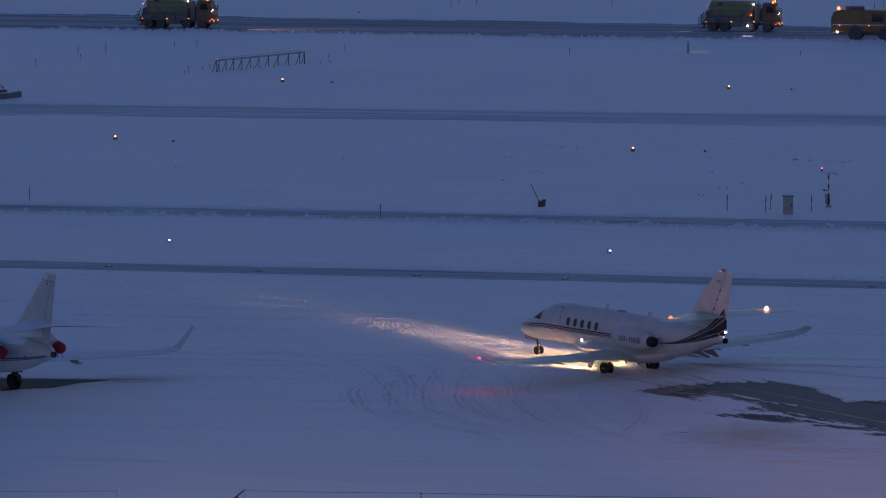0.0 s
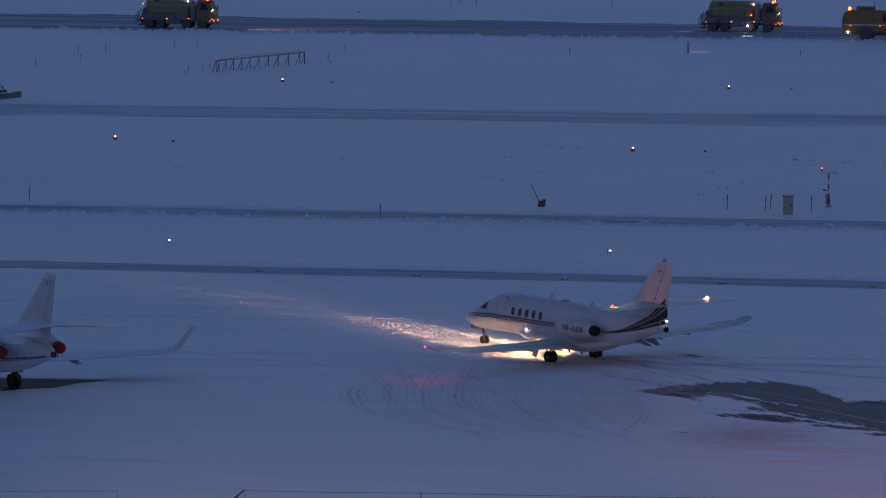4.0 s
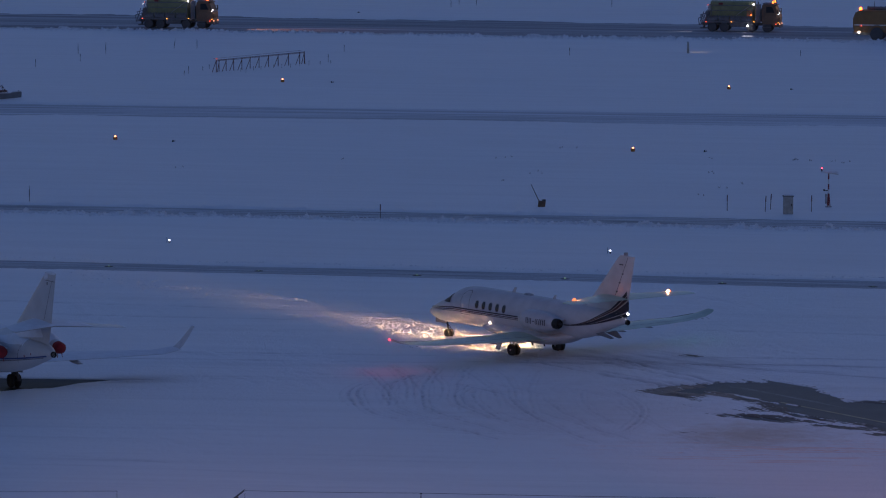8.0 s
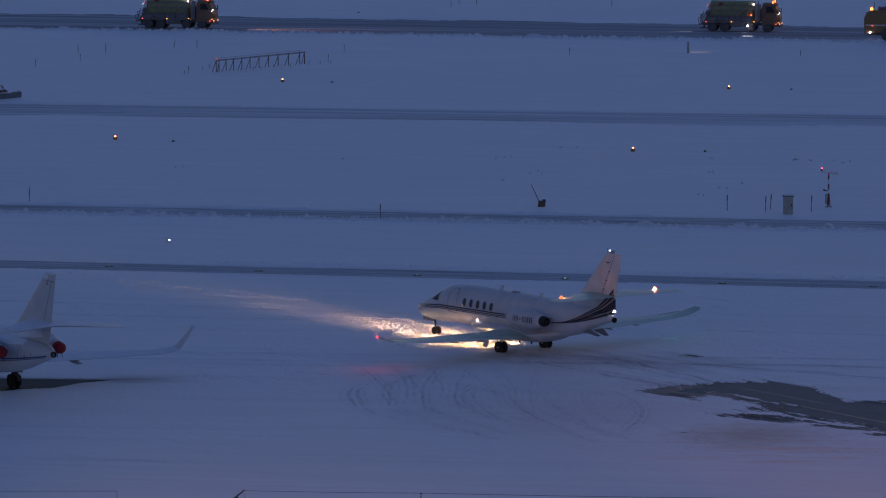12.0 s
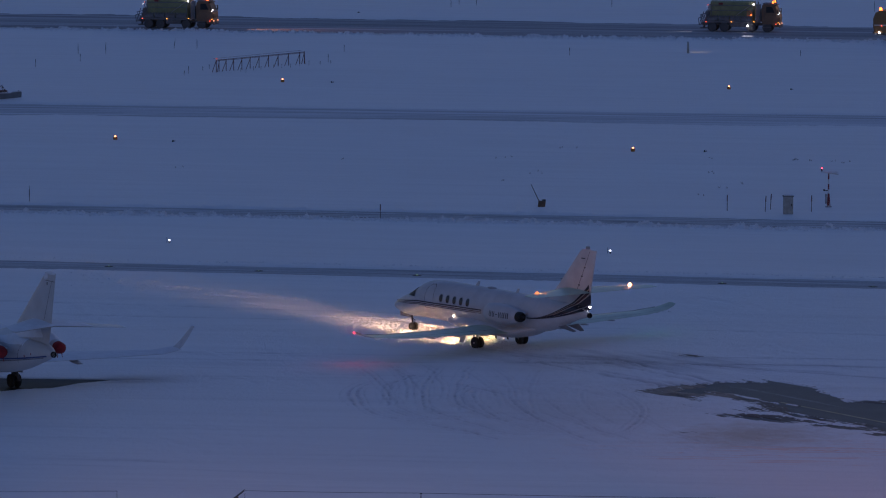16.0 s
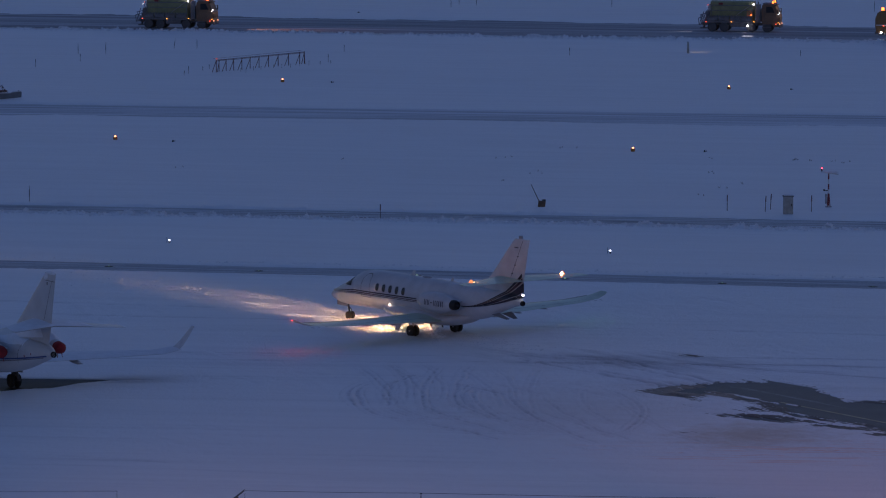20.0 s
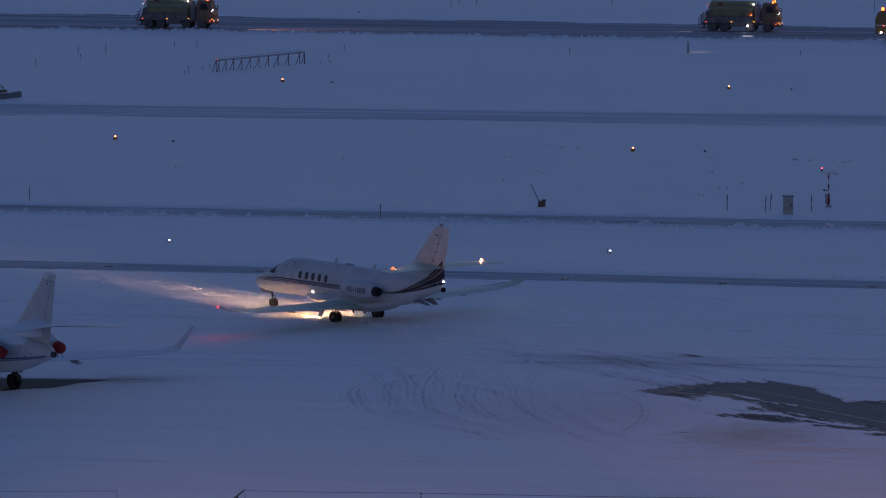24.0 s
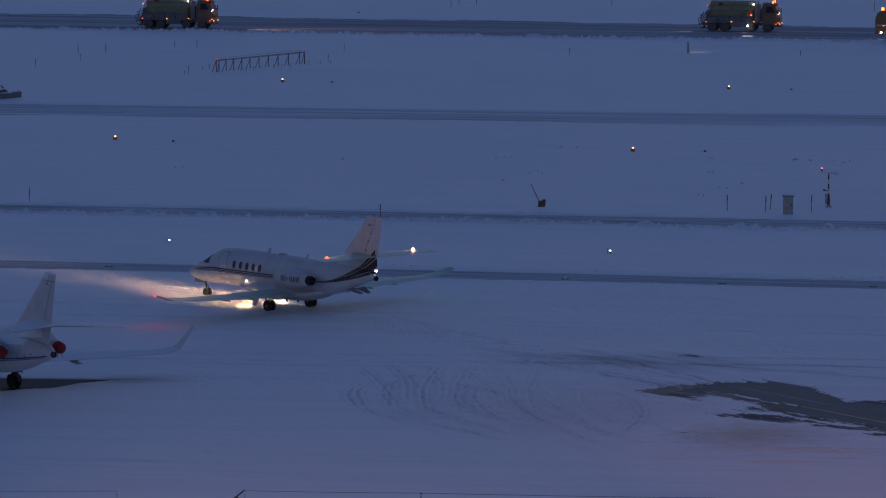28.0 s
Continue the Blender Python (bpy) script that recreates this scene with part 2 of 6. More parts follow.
def plate(bm, pts, thick, m=None):
    """A flat outline in x, z with a thickness along y."""
    a = [Vector((x, -thick / 2, z)) for x, z in pts]
    b = [Vector((x, thick / 2, z)) for x, z in pts]
    if m is not None:
        a, b = [m @ p for p in a], [m @ p for p in b]
    return loft(bm, [a, b])


def new_bm():
    return bmesh.new()


def spline(stations, x):
    """Smooth rows of numbers between stations, keyed by their first number (falling)."""
    n = len(stations)
    for i in range(n - 1):
        if stations[i][0] >= x >= stations[i + 1][0]:
            break
    p1, p2 = stations[i], stations[i + 1]
    p0, p3 = stations[max(i - 1, 0)], stations[min(i + 2, n - 1)]
    h = p2[0] - p1[0]
    u = (x - p1[0]) / h
    out = []
    for k in range(1, len(p1)):
        m1 = (p2[k] - p0[k]) / (p2[0] - p0[0]) * h
        m2 = (p3[k] - p1[k]) / (p3[0] - p1[0]) * h
        out.append((2 * u ** 3 - 3 * u ** 2 + 1) * p1[k] + (u ** 3 - 2 * u ** 2 + u) * m1
                   + (-2 * u ** 3 + 3 * u ** 2) * p2[k] + (u ** 3 - u ** 2) * m2)
    return out


def hull_ring(st, x, seg=36):
    zc, hw, ht, hb = spline(st, x)
    ring = []
    for i in range(seg):
        a = 2 * math.pi * i / seg
        s = math.sin(a)
        ring.append(Vector((x, hw * math.cos(a), zc + (ht if s > 0 else hb) * s)))
    return ring


def hull_side(st, x, z, off=0.012):
    zc, hw, ht, hb = spline(st, x)
    h = ht if z > zc else hb
    q = min(0.999, abs(z - zc) / max(h, 1e-3))
    return max(0.0, hw) * math.sqrt(1 - q * q) + off


def hull(bm, st, steps):
    x0, x1 = st[0][0], st[-1][0]
    return loft(bm, [hull_ring(st, x0 + (x1 - x0) * i / steps) for i in range(steps + 1)])


def decal(bm, st, corner, nu, nv, side, off=0.012, y_of=None):
    """A thin skin on the hull; corner(u, v) gives x, z."""
    grid = []
    for i in range(nu + 1):
        row = []
        for j in range(nv + 1):
            x, z = corner(i / nu, j / nv)
            y = y_of(x, z) if y_of else hull_side(st, x, z, off)
            row.append(bm.verts.new((x, side * y, z)))
        grid.append(row)
    for i in range(nu):
        for j in range(nv):
            bm.faces.new((grid[i][j], grid[i + 1][j], grid[i + 1][j + 1], grid[i][j + 1]))
    return bm


def oval_decal(bm, st, cx, cz, rx, rz, side, off, power=2.6, rings=(1.0,), inner=None):
    n = 24
    loops = [inner] if inner else [0.45]
    loops += list(rings)
    made = []
    for k in loops:
        loop = []
        for i in range(n):
            a = 2 * math.pi * i / n
            c, s = math.cos(a), math.sin(a)
            x = cx + k * rx * math.copysign(abs(c) ** (2 / power), c)
            z = cz + k * rz * math.copysign(abs(s) ** (2 / power), s)
            loop.append(bm.verts.new((x, side * hull_side(st, x, z, off), z)))
        made.append(loop)
    for a, b in zip(made, made[1:]):
        for i in range(n):
            bm.faces.new((a[i], a[(i + 1) % n], b[(i + 1) % n], b[i]))
    if not inner:
        bm.faces.new(made[0])
    return bm


def aerofoil(x_le, chord, y, z, thick, seg=9, flip=False, tilt=0.0):
    """Ring of a wing section at span y; x falls towards the tail."""
    up, low = [], []
    for i in range(seg + 1):
        u = (1 - math.cos(math.pi * i / seg)) / 2
        t = 5 * thick * (0.2969 * math.sqrt(u) - 0.126 * u - 0.3516 * u * u + 0.2843 * u ** 3 - 0.1015 * u ** 4) + 0.002
        up.append((x_le - u * chord, t * chord))
        low.append((x_le - u * chord, -t * chord * 0.75))
    ring = up + low[-1:0:-1]
    return [Vector((x, y - tilt * h, z + h)) for x, h in ring]


def upright_foil(x_le, chord, z, thick, seg=9):
    return [Vector((p.x, p.z, z)) for p in aerofoil(x_le, chord, 0, 0, thick, seg)]


def wheel_mesh(radius, width, rim, rubber=None):
    """Tyre and hub about the y axis."""
    t = Matrix.Rotation(radians(90), 4, "Z")
    tyre, hub = new_bm(), new_bm()
    w = width / 2
    lathe(tyre, [(-w * 0.8, rim), (-w, radius * 0.82), (-w * 0.86, radius * 0.95), (-w * 0.45, radius),
                 (w * 0.45, radius), (w * 0.86, radius * 0.95), (w, radius * 0.82), (w * 0.8, rim)], 26, t)
    lathe(hub, [(-w * 0.62, rim * 1.01), (-w * 0.72, rim * 0.85), (-w * 0.35, rim * 0.55), (-w * 0.75, rim * 0.28),
                (w * 0.75, rim * 0.28), (w * 0.35, rim * 0.55), (w * 0.72, rim * 0.85), (w * 0.62, rim * 1.01)], 18, t)
    for i in range(6):
        a = i * math.pi / 3
        for s in (-1, 1):
            rod(hub, (rim * 0.7 * math.cos(a), s * w * 0.3, rim * 0.7 * math.sin(a)),
                (rim * 0.7 * math.cos(a), s * w * 0.66, rim * 0.7 * math.sin(a)), rim * 0.09, seg=6)
    return finish(tyre, rubber or RUBBER, "tyre"), finish(hub, HUB, "rim")


def add_wheel(parent, meshes, at, name="wheel"):
    w = new(name, meshes[0])
    w.parent = parent
    w.matrix_basis = at
    same_part("rim", meshes[1], w, Matrix())
    return w


# ---------------------------------------------------------------- ground: one snow sheet, worn away over the paved strips
# each paved strip: far edge and near edge as y = a + b x, raggedness, how deep the snow is cleared
STRIPS = {
    "taxiway_far": (537.0, 511.0, -0.24, 2.0),
    "service_road_far": (411.0, 399.3, -0.157, 0.7),
    "service_road_near": (323.0, 317.7, -0.185, 0.14),
    "taxiway_near": (288.4, 284.0, -0.20, 0.25),
}
TABLES = {}
# where tyres turned: start, bend and end of each track
TURNS = ((-3.9, 239.0, -5.9, 234.7, -4.2, 229.0), (-4.2, 236.9, -5.0, 233.7, -3.9, 229.4), (-4.6, 244.6, -2.5, 236.1, -2.8, 229.2),
         (-3.0, 245.0, -1.4, 239.2, -2.0, 230.9), (-4.1, 229.8, -3.5, 225.2, 0.2, 224.1), (-2.8, 229.0, -2.1, 226.3, -0.4, 225.2),
         (-1.2, 230.9, 0.2, 225.2, 4.1, 219.8), (0.5, 237.8, 2.0, 236.1, 3.6, 232.9), (1.7, 236.1, 1.2, 229.8, 3.4, 224.1),
         (-0.2, 244.6, -1.6, 236.1, -0.8, 226.9), (3.4, 233.1, 4.3, 224.5, 7.9, 217.3), (3.6, 247.7, 7.0, 245.7, 11.5, 237.8),
         (5.6, 249.5, 9.9, 246.8, 14.0, 240.3), (8.3, 236.5, 11.9, 229.2, 8.4, 220.5), (-1.1, 224.1, 0.5, 222.6, 3.2, 218.5), (-2.8, 236.1, -2.5, 239.9, -1.3, 241.5))


def lattice(seed):
    if seed not in TABLES:
        TABLES[seed] = np.random.RandomState(seed).rand(256, 256)
    return TABLES[seed]


def vnoise(x, y, seed):
    t = lattice(seed)
    xi, yi = np.floor(x).astype(int), np.floor(y).astype(int)
    fx, fy = x - xi, y - yi
    fx, fy = fx * fx * (3 - 2 * fx), fy * fy * (3 - 2 * fy)
    a, b = t[xi & 255, yi & 255], t[(xi + 1) & 255, yi & 255]
    c, d = t[xi & 255, (yi + 1) & 255], t[(xi + 1) & 255, (yi + 1) & 255]
    return (a * (1 - fx) + b * fx) * (1 - fy) + (c * (1 - fx) + d * fx) * fy - 0.5


def fbm(x, y, seed, octaves=4, gain=0.55):
    out, amp = 0, 1.0
    for k in range(octaves):
        out = out + amp * vnoise(x * 2 ** k + 17.3 * k, y * 2 ** k + 9.1 * k, seed + k)
        amp *= gain
    return out


def step01(e0, e1, x):
    u = np.clip((x - e0) / (e1 - e0), 0, 1)
    return u * u * (3 - 2 * u)


def blob(x, y, cx, cy, rx, ry, turn=0.0):
    c, s = math.cos(turn), math.sin(turn)
    u, v = (x - cx) * c + (y - cy) * s, -(x - cx) * s + (y - cy) * c
    return 1 - np.sqrt((u / rx) ** 2 + (v / ry) ** 2)


def seg_dist(x, y, ax, ay, bx, by):
    dx, dy = bx - ax, by - ay
    n = math.hypot(dx, dy)
    u = np.clip(((x - ax) * dx + (y - ay) * dy) / (n * n), 0, 1)
    return np.hypot(x - ax - u * dx, y - ay - u * dy), u, ((x - ax) * -dy + (y - ay) * dx) / n


def height(x, y, wear=None, grit=None):
    """Height of the snow; wear, if given, gathers how far it is darkened, mainly by rolling."""
    h = 0.07 + 0.05 * fbm(x * 0.11, y * 0.11, 3) + 0.014 * fbm(x * 0.16 + y * 0.02, y * 1.5 + x * 0.28, 11, 3)
    h = h + 0.035 * fbm((0.82 * x + 0.57 * y) * 2.0, (0.82 * y - 0.57 * x) * 0.7, 23, 2, 0.7) * (0.4 + step01(0.0, 0.35, fbm(x * 0.1, y * 0.1, 29, 2)))
    lane = np.exp(-((y - 256.998 + 1.36673 * x + 0.0074834 * x * x) * 0.59 / 3.4) ** 4)
    h = h + lane * (0.06 * np.clip(fbm(x * 0.35, (y + 0.31 * x) * 1.0, 221, 2, 0.8), -0.2, 0.6) + 0.045 * fbm(x * 2.6, (y + 0.31 * x) * 1.7, 227, 2, 0.8))
    far = step01(296, 330, y + 0.19 * x)
    h = h + far * 0.18 * fbm(x * 0.05, y * 0.05, 31, 3)
    # turning tracks of tyres
    tracks = [(bend, 1.0) for bend in TURNS]
    for dx, dy, faint in ((1.75, 0.5, 0.7), (5.6, -1.0, 0.5)):
        tracks += [(tuple(c + (dx, dy)[j % 2] for j, c in enumerate(bend)), faint) for bend in TURNS[:11]]
    for k, (bend, firm) in enumerate(tracks):
        x0, x1 = min(bend[0::2]) - 1.2, max(bend[0::2]) + 1.2
        y0, y1 = min(bend[1::2]) - 1.5, max(bend[1::2]) + 1.5
        near = np.nonzero((x > x0) & (x < x1) & (y > y0) & (y < y1))
        if len(near[0]) == 0:
            continue
        px, py = x[near] + 0.22 * vnoise(x[near] * 0.9, y[near] * 0.5, 41), y[near] + 0.5 * vnoise(x[near] * 0.5, y[near] * 0.4, 43)
        best, along = np.full(px.shape, 9.0), np.zeros(px.shape)
        for i in range(28):
            u, w = i / 28, (i + 1) / 28
            p, q = [[(1 - s) ** 2 * bend[j] + 2 * s * (1 - s) * bend[j + 2] + s * s * bend[j + 4] for j in (0, 1)] for s in (u, w)]
            d, part_way, side = seg_dist(px, py, *p, *q)
            nearer = d < np.abs(best)
            best = np.where(nearer, np.where(side < 0, -d, d), best)
            along = np.where(nearer, u + part_way / 28, along)
        on = step01(0.0, 0.10, along) * (1 - step01(0.85, 1.0, along)) * np.clip(0.85 + 0.9 * vnoise(along * 30 + 7 * k, best * 3, 47), 0.2, 1.2)
        groove = np.exp(-(best / 0.09) ** 4) + 0.8 * np.exp(-((best - 0.34) / 0.045) ** 2) + 0.5 * np.exp(-((best + 0.40) / 0.04) ** 2)
        on = on * firm
        treads = np.clip(0.8 + 1.1 * vnoise(x[near] * 8.0, y[near] * 3.0, 63), 0.3, 1.3)
        if wear is not None:
            wear[near] += on * 0.36 * groove * treads
        h[near] += on * treads * (0.05 * np.exp(-((np.abs(best) - 0.20) / 0.07) ** 2) - 0.045 * groove)
    # churned snow inside the turning place
    churn = step01(0.0, 0.55, blob(x, y, 3.6, 231.5, 10.0, 15.5, 0.12) + 0.5 * fbm(x * 0.3, y * 0.14, 149, 3))
    h = h + churn * 0.032 * fbm(x * 4.4, y * 1.9, 151, 2, 0.8)
    if wear is not None:
        wear += churn * 0.05 * np.clip(4.0 * fbm(x * 3.4 + 0.4 * y, y * 1.1 - 0.5 * x, 157, 2, 0.8) - 0.9, 0, 1)
    # straight wheel tracks
    for ax, ay, bx, by, deep in ((8.7, 248.3, 14.9, 237.8, 0.05), (8.6, 246.3, 14.7, 236.7, 0.035), (8.5, 242.4, 12.9, 236.9, 0.045), (8.4, 240.9, 12.2, 236.5, 0.035), (4, 247.5, 12, 236.5, 0.05), (-36, 249, 36, 243, 0.035),
                                 (-36, 251.5, 36, 246, 0.03), (-36, 269, 36, 255, 0.03), (-36, 275, 0, 266, 0.035), (3, 250.2, 26, 238.5, 0.045), (5, 248.0, 22, 241.5, 0.04), (0, 246.5, 24, 243.8, 0.04), (-36, 216.5, -12.5, 211.9, 0.014), (-19.5, 214.6, -12.8, 211.8, 0.012), (-36, 216.0, -4.5, 208.0, 0.01)):
        d, u, side = seg_dist(x, y, ax, ay, bx, by)
        d = np.abs(side + 0.3 * vnoise(u * 9, u * 3, 53))
        ends = step01(0, 0.06, u) * (1 - step01(0.94, 1.0, u))
        if wear is not None:
            wear += ends * deep * 12 * np.exp(-(d / 0.15) ** 2) * np.clip(0.6 + 1.6 * vnoise(u * 25, side, 57), 0, 1)
        h = h + ends * deep * (0.7 * np.exp(-((d - 0.3) / 0.14) ** 2) - np.exp(-(d / 0.17) ** 2))
    # loose windrows left by the plough
    for ax, ay, bx, by, high, wide in ((-8.3, 268.6, 1.5, 256.6, 0.02, 0.5), (-17.5, 279.5, -6.5, 274.0, 0.02, 0.4),
                                       (-24.5, 287.0, -12.0, 277.6, 0.02, 0.4), (4.0, 216.9, 34.0, 213.5, 0.05, 0.35), (8.0, 214.9, 34.0, 212.4, 0.05, 0.3), (0.0, 210.6, 34.0, 208.4, 0.04, 0.35), (-6.0, 263.5, 4.0, 251.5, 0.02, 0.5)):
        d, u, side = seg_dist(x, y, ax, ay, bx, by)
        lump = np.clip(0.2 + 2.4 * vnoise((0.82 * x + 0.57 * y) * 5.5, (0.82 * y - 0.57 * x) * 1.6, 59) + 1.2 * vnoise(x * 0.7, y * 0.7, 61), 0, 1.4)
        h = h + high * lump * np.exp(-(side / wide) ** 2) * step01(0.0, 0.08, u) * (1 - step01(0.9, 1.0, u))
    # paved strips and their banks
    h = np.maximum(h, 0.025)
    for key, (a, b, slope, rag) in STRIPS.items():
        mid, half = (a + b) / 2, (a - b) / 2 / math.sqrt(1 + slope * slope)
        q = (y - (mid + slope * x)) / math.sqrt(1 + slope * slope)
        edge = half - np.abs(q) + rag * (1.1 * fbm(x * 0.12, y * 0.12, 67, 3) + 0.7 * fbm(x * 0.8, y * 0.8, 71, 2))
        cut = step01(-0.1 * half - 0.2, 0.15 * half + 0.2, edge)
        h = h * (1 - cut) - 0.12 * cut
        near = q + half
        if key == "service_road_near":
            lump = np.clip(0.18 + 0.5 * vnoise(x * 0.4, 0 * x, 73) + 1.5 * vnoise(x * 1.6, y * 0.9, 79) + 1.2 * vnoise(x * 3.1, y * 1.5, 81), 0.05, 1.2)
            h = h + 0.32 * lump * np.exp(-((near + 0.6) / 0.45) ** 2) + 0.18 * lump * np.exp(-((q - half - 0.6) / 0.5) ** 2)
        elif key == "taxiway_near":
            h = h + 0.06 * np.exp(-((near + 0.8) / 0.5) ** 2)
        elif key == "taxiway_far":
            lump = np.clip(0.4 + 1.2 * vnoise(x * 0.3, 0 * x, 83) + 1.2 * vnoise(x * 1.5, y * 0.4, 85) + 1.6 * vnoise(x * 5.0, y * 0.5, 87), 0.05, 1.4)
            h = h + 0.24 * lump * np.exp(-((near + 1.6) / 1.0) ** 2)
    # thawed patch on the apron
    along, across = x * 0.65 - y * 0.76, x * 0.76 + y * 0.65
    n = fbm(x * 0.22, y * 0.22, 89, 4, 0.6)
    streak = fbm(across * 1.1, along * 0.10, 97, 4, 0.6)
    top = np.interp(x, (-40.0, 10.9, 12.5, 13.6, 15.0, 17.7, 18.6, 19.6, 20.6, 20.9, 23.0, 30.0, 44.0), (205.0, 235.3, 237.1, 237.9, 238.5, 238.6, 238.0, 236.5, 233.6, 232.3, 231.6, 230.0, 227.0))
    low = np.interp(x, (-40.0, 10.9, 12.3, 13.3, 13.8, 14.4, 15.2, 16.3, 17.6, 17.8, 19.0, 20.3, 21.6, 22.1, 30.0, 44.0), (265.0, 235.0, 233.3, 232.9, 233.9, 234.0, 232.9, 231.3, 229.0, 227.5, 225.6, 224.2, 223.3, 222.2, 217.5, 214.0))
    p = np.minimum(top - y, (y - low) * 0.8) / 2.2
    p = np.maximum(p, blob(x, y, 16.2, 226.0, 2.3, 0.7, -0.5) - 0.50)
    d, u, side = seg_dist(x, y, 15.0, 234.2, 18.3, 230.3)
    p = np.minimum(p, (d - 0.28 * (1 - u)) / 0.8)
    wedge = step01(0.0, 0.4, 0.5 * (1 - u) + 0.3 - d)
    p = p + 0.24 * n + (0.50 * streak + 0.35 * fbm(across * 0.45, along * 0.06, 103, 2)) * (1 - step01(0.3, 0.9, p)) - 0.55 * (1 - step01(13.2, 16.2, x)) + 1.05 * (0.25 + 0.75 * step01(-1.5, 2.5, (top + low) / 2 - y + 2.5 * (1 - step01(12.5, 15.5, x)))) * fbm(across * 2.2, along * 0.4, 109, 3, 0.65) * (1 - step01(0.3, 0.8, p))
    if wear is not None:
        loose = 0.5 * step01(-0.7, 0.10, p) + 0.65 * step01(-1.5, 0.25, p) * step01(-1.0, 1.6, (top + low) / 2 - y + 3.5 * (1 - step01(12.0, 16.5, x)))
        grit += np.clip(loose, 0, 0.8) * (1 - 0.7 * wedge)
    cut = step01(-0.02, 0.14, p)
    h = h * (1 - 0.6 * step01(-1.6, 0.0, p))
    h = h * (1 - cut) - 0.05 * cut
    # bare ground sheltered by the parked wing
    wavy = 0.35 * fbm(x * 0.5, y * 0.5, 101, 3)
    top = np.interp(x, (-40.0, -28.0, -23.8, -17.8, -15.0), (242.5, 241.2, 240.3, 239.75, 239.3)) + 0.3 * wavy
    low = np.interp(x, (-40.0, -25.5, -23.4, -22.4, -20.6, -19.2, -17.8, -15.0), (234.0, 234.4, 235.1, 236.0, 236.5, 238.3, 239.35, 239.5)) + wavy
    cut = step01(-0.12, 0.12, np.minimum(top - y, y - low))
    h = h * (1 - cut) - 0.06 * cut
    # a darker streak fading out beyond the tip of the bare ground
    if wear is not None:
        wear += 0.5 * step01(-1.6, 0.0, np.minimum(239.9 - 0.1 * (x + 17) - y, (y - 238.6) * 2)) * step01(-19.0, -17.5, x) * (1 - step01(-17.0, -12.0, x))
    return h


def steps_out(start, first, grow, end):
    out, s = [], first
    while start < end:
        start += s
        s *= grow
        out.append(start)
    return out


def ground_sheet():
    xs = np.concatenate([np.arange(-37, -22, 0.22), np.arange(-22, -7, 0.11), np.arange(-7, 17, 0.066), np.arange(17, 24, 0.11), np.arange(24, 37.01, 0.22)])
    right = np.array(steps_out(37.0, 0.45, 1.012, 62) )
    right = np.concatenate([right, steps_out(right[-1], 2.0, 1.5, 4200)])
    xs = np.concatenate([-right[::-1], xs, right])
    yy, y = [], 186.0
    while y < 620:
        yy.append(y)
        y += 0.26 * (y / 235) ** 2 * (0.58 if 215 < y < 250 else 1.0)
    ys = np.concatenate([np.array([-4000, -800, -200, 0, 80, 140, 170, 181.0]), yy, steps_out(yy[-1], 3.0, 1.3, 4600)])
    X, Y = np.meshgrid(xs, ys)
    W = np.zeros_like(X)
    G = np.zeros_like(X)
    Z = height(X, Y, W, G)
    # snow fouled where engines run up, and a few torn spots
    fouled = blob(X, Y, 11.0, 246.3, 9.5, 3.4, -0.30) + 0.9 * fbm((X * 0.76 + Y * 0.65) * 1.5, (X * 0.65 - Y * 0.76) * 0.10, 141, 4, 0.7)
    W += 0.48 * np.clip(fouled - 0.05, 0, 1)
    G += 0.75 * step01(0.0, 0.8, blob(X, Y, 13.6, 248.4, 1.5, 0.8, -0.2)) + 0.6 * step01(0.0, 0.8, blob(X, Y, 12.0, 221.3, 0.9, 0.5, -0.2))
    for cx, cy, rx, ry, much in ((12.0, 235.0, 2.2, 1.9, 0.66), (13.6, 236.0, 2.8, 2.2, 0.62), (15.9, 226.4, 2.6, 1.0, 0.66), (16.2, 228.7, 1.8, 1.6, 0.38), (20.5, 222.5, 1.5, 0.8, 0.85), (19.0, 223.2, 1.2, 0.7, 0.55),
                                 (21.9, 220.3, 1.6, 0.9, 0.65), (22.8, 231.2, 2.0, 1.2, 0.6), (17.6, 224.8, 1.8, 0.9, 0.45), (14.8, 234.2, 2.4, 1.0, 0.45), (17.4, 231.8, 2.4, 0.9, 0.40)):
        G += 1.35 * much * step01(0.0, 0.7, blob(X, Y, cx, cy, rx, ry, -0.25))
    # two tyre lines running into the patch
    for shift in (0.0, 0.55):
        d, u, side = seg_dist(X, Y, 13.5 + shift, 235.2, 17.4 + shift, 229.4)
        G += 1.7 * np.exp(-(d / 0.19) ** 2) * np.clip(0.8 + 1.5 * vnoise(u * 30, u * 7 + shift, 171), 0.2, 1)
    # faint long scrapes of plough and brush
    near = 1 - step01(270, 284, Y + 0.2 * X)
    W += (0.04 + 0.05 * near) * np.clip(fbm(X * 0.05 + Y * 0.01, (Y + 0.1 * X) * 1.8, 131, 4, 0.65) * 2.2 - 0.3, 0, 1)
    Z = np.where((np.abs(X) > 70) | (Y < 183), np.maximum(Z, 0.05), Z)
    n, m = len(xs), len(ys)
    verts = np.stack([X, Y, Z], -1).reshape(-1, 3)
    i = np.arange(n * m).reshape(m, n)
    quads = np.stack([i[:-1, :-1], i[:-1, 1:], i[1:, 1:], i[1:, :-1]], -1).reshape(-1, 4)
    me = bpy.data.meshes.new("ground")
    me.vertices.add(len(verts))
    me.vertices.foreach_set("co", verts.astype(np.float32).ravel())
    me.loops.add(quads.size)
    me.loops.foreach_set("vertex_index", quads.astype(np.int32).ravel())
    me.polygons.add(len(quads))
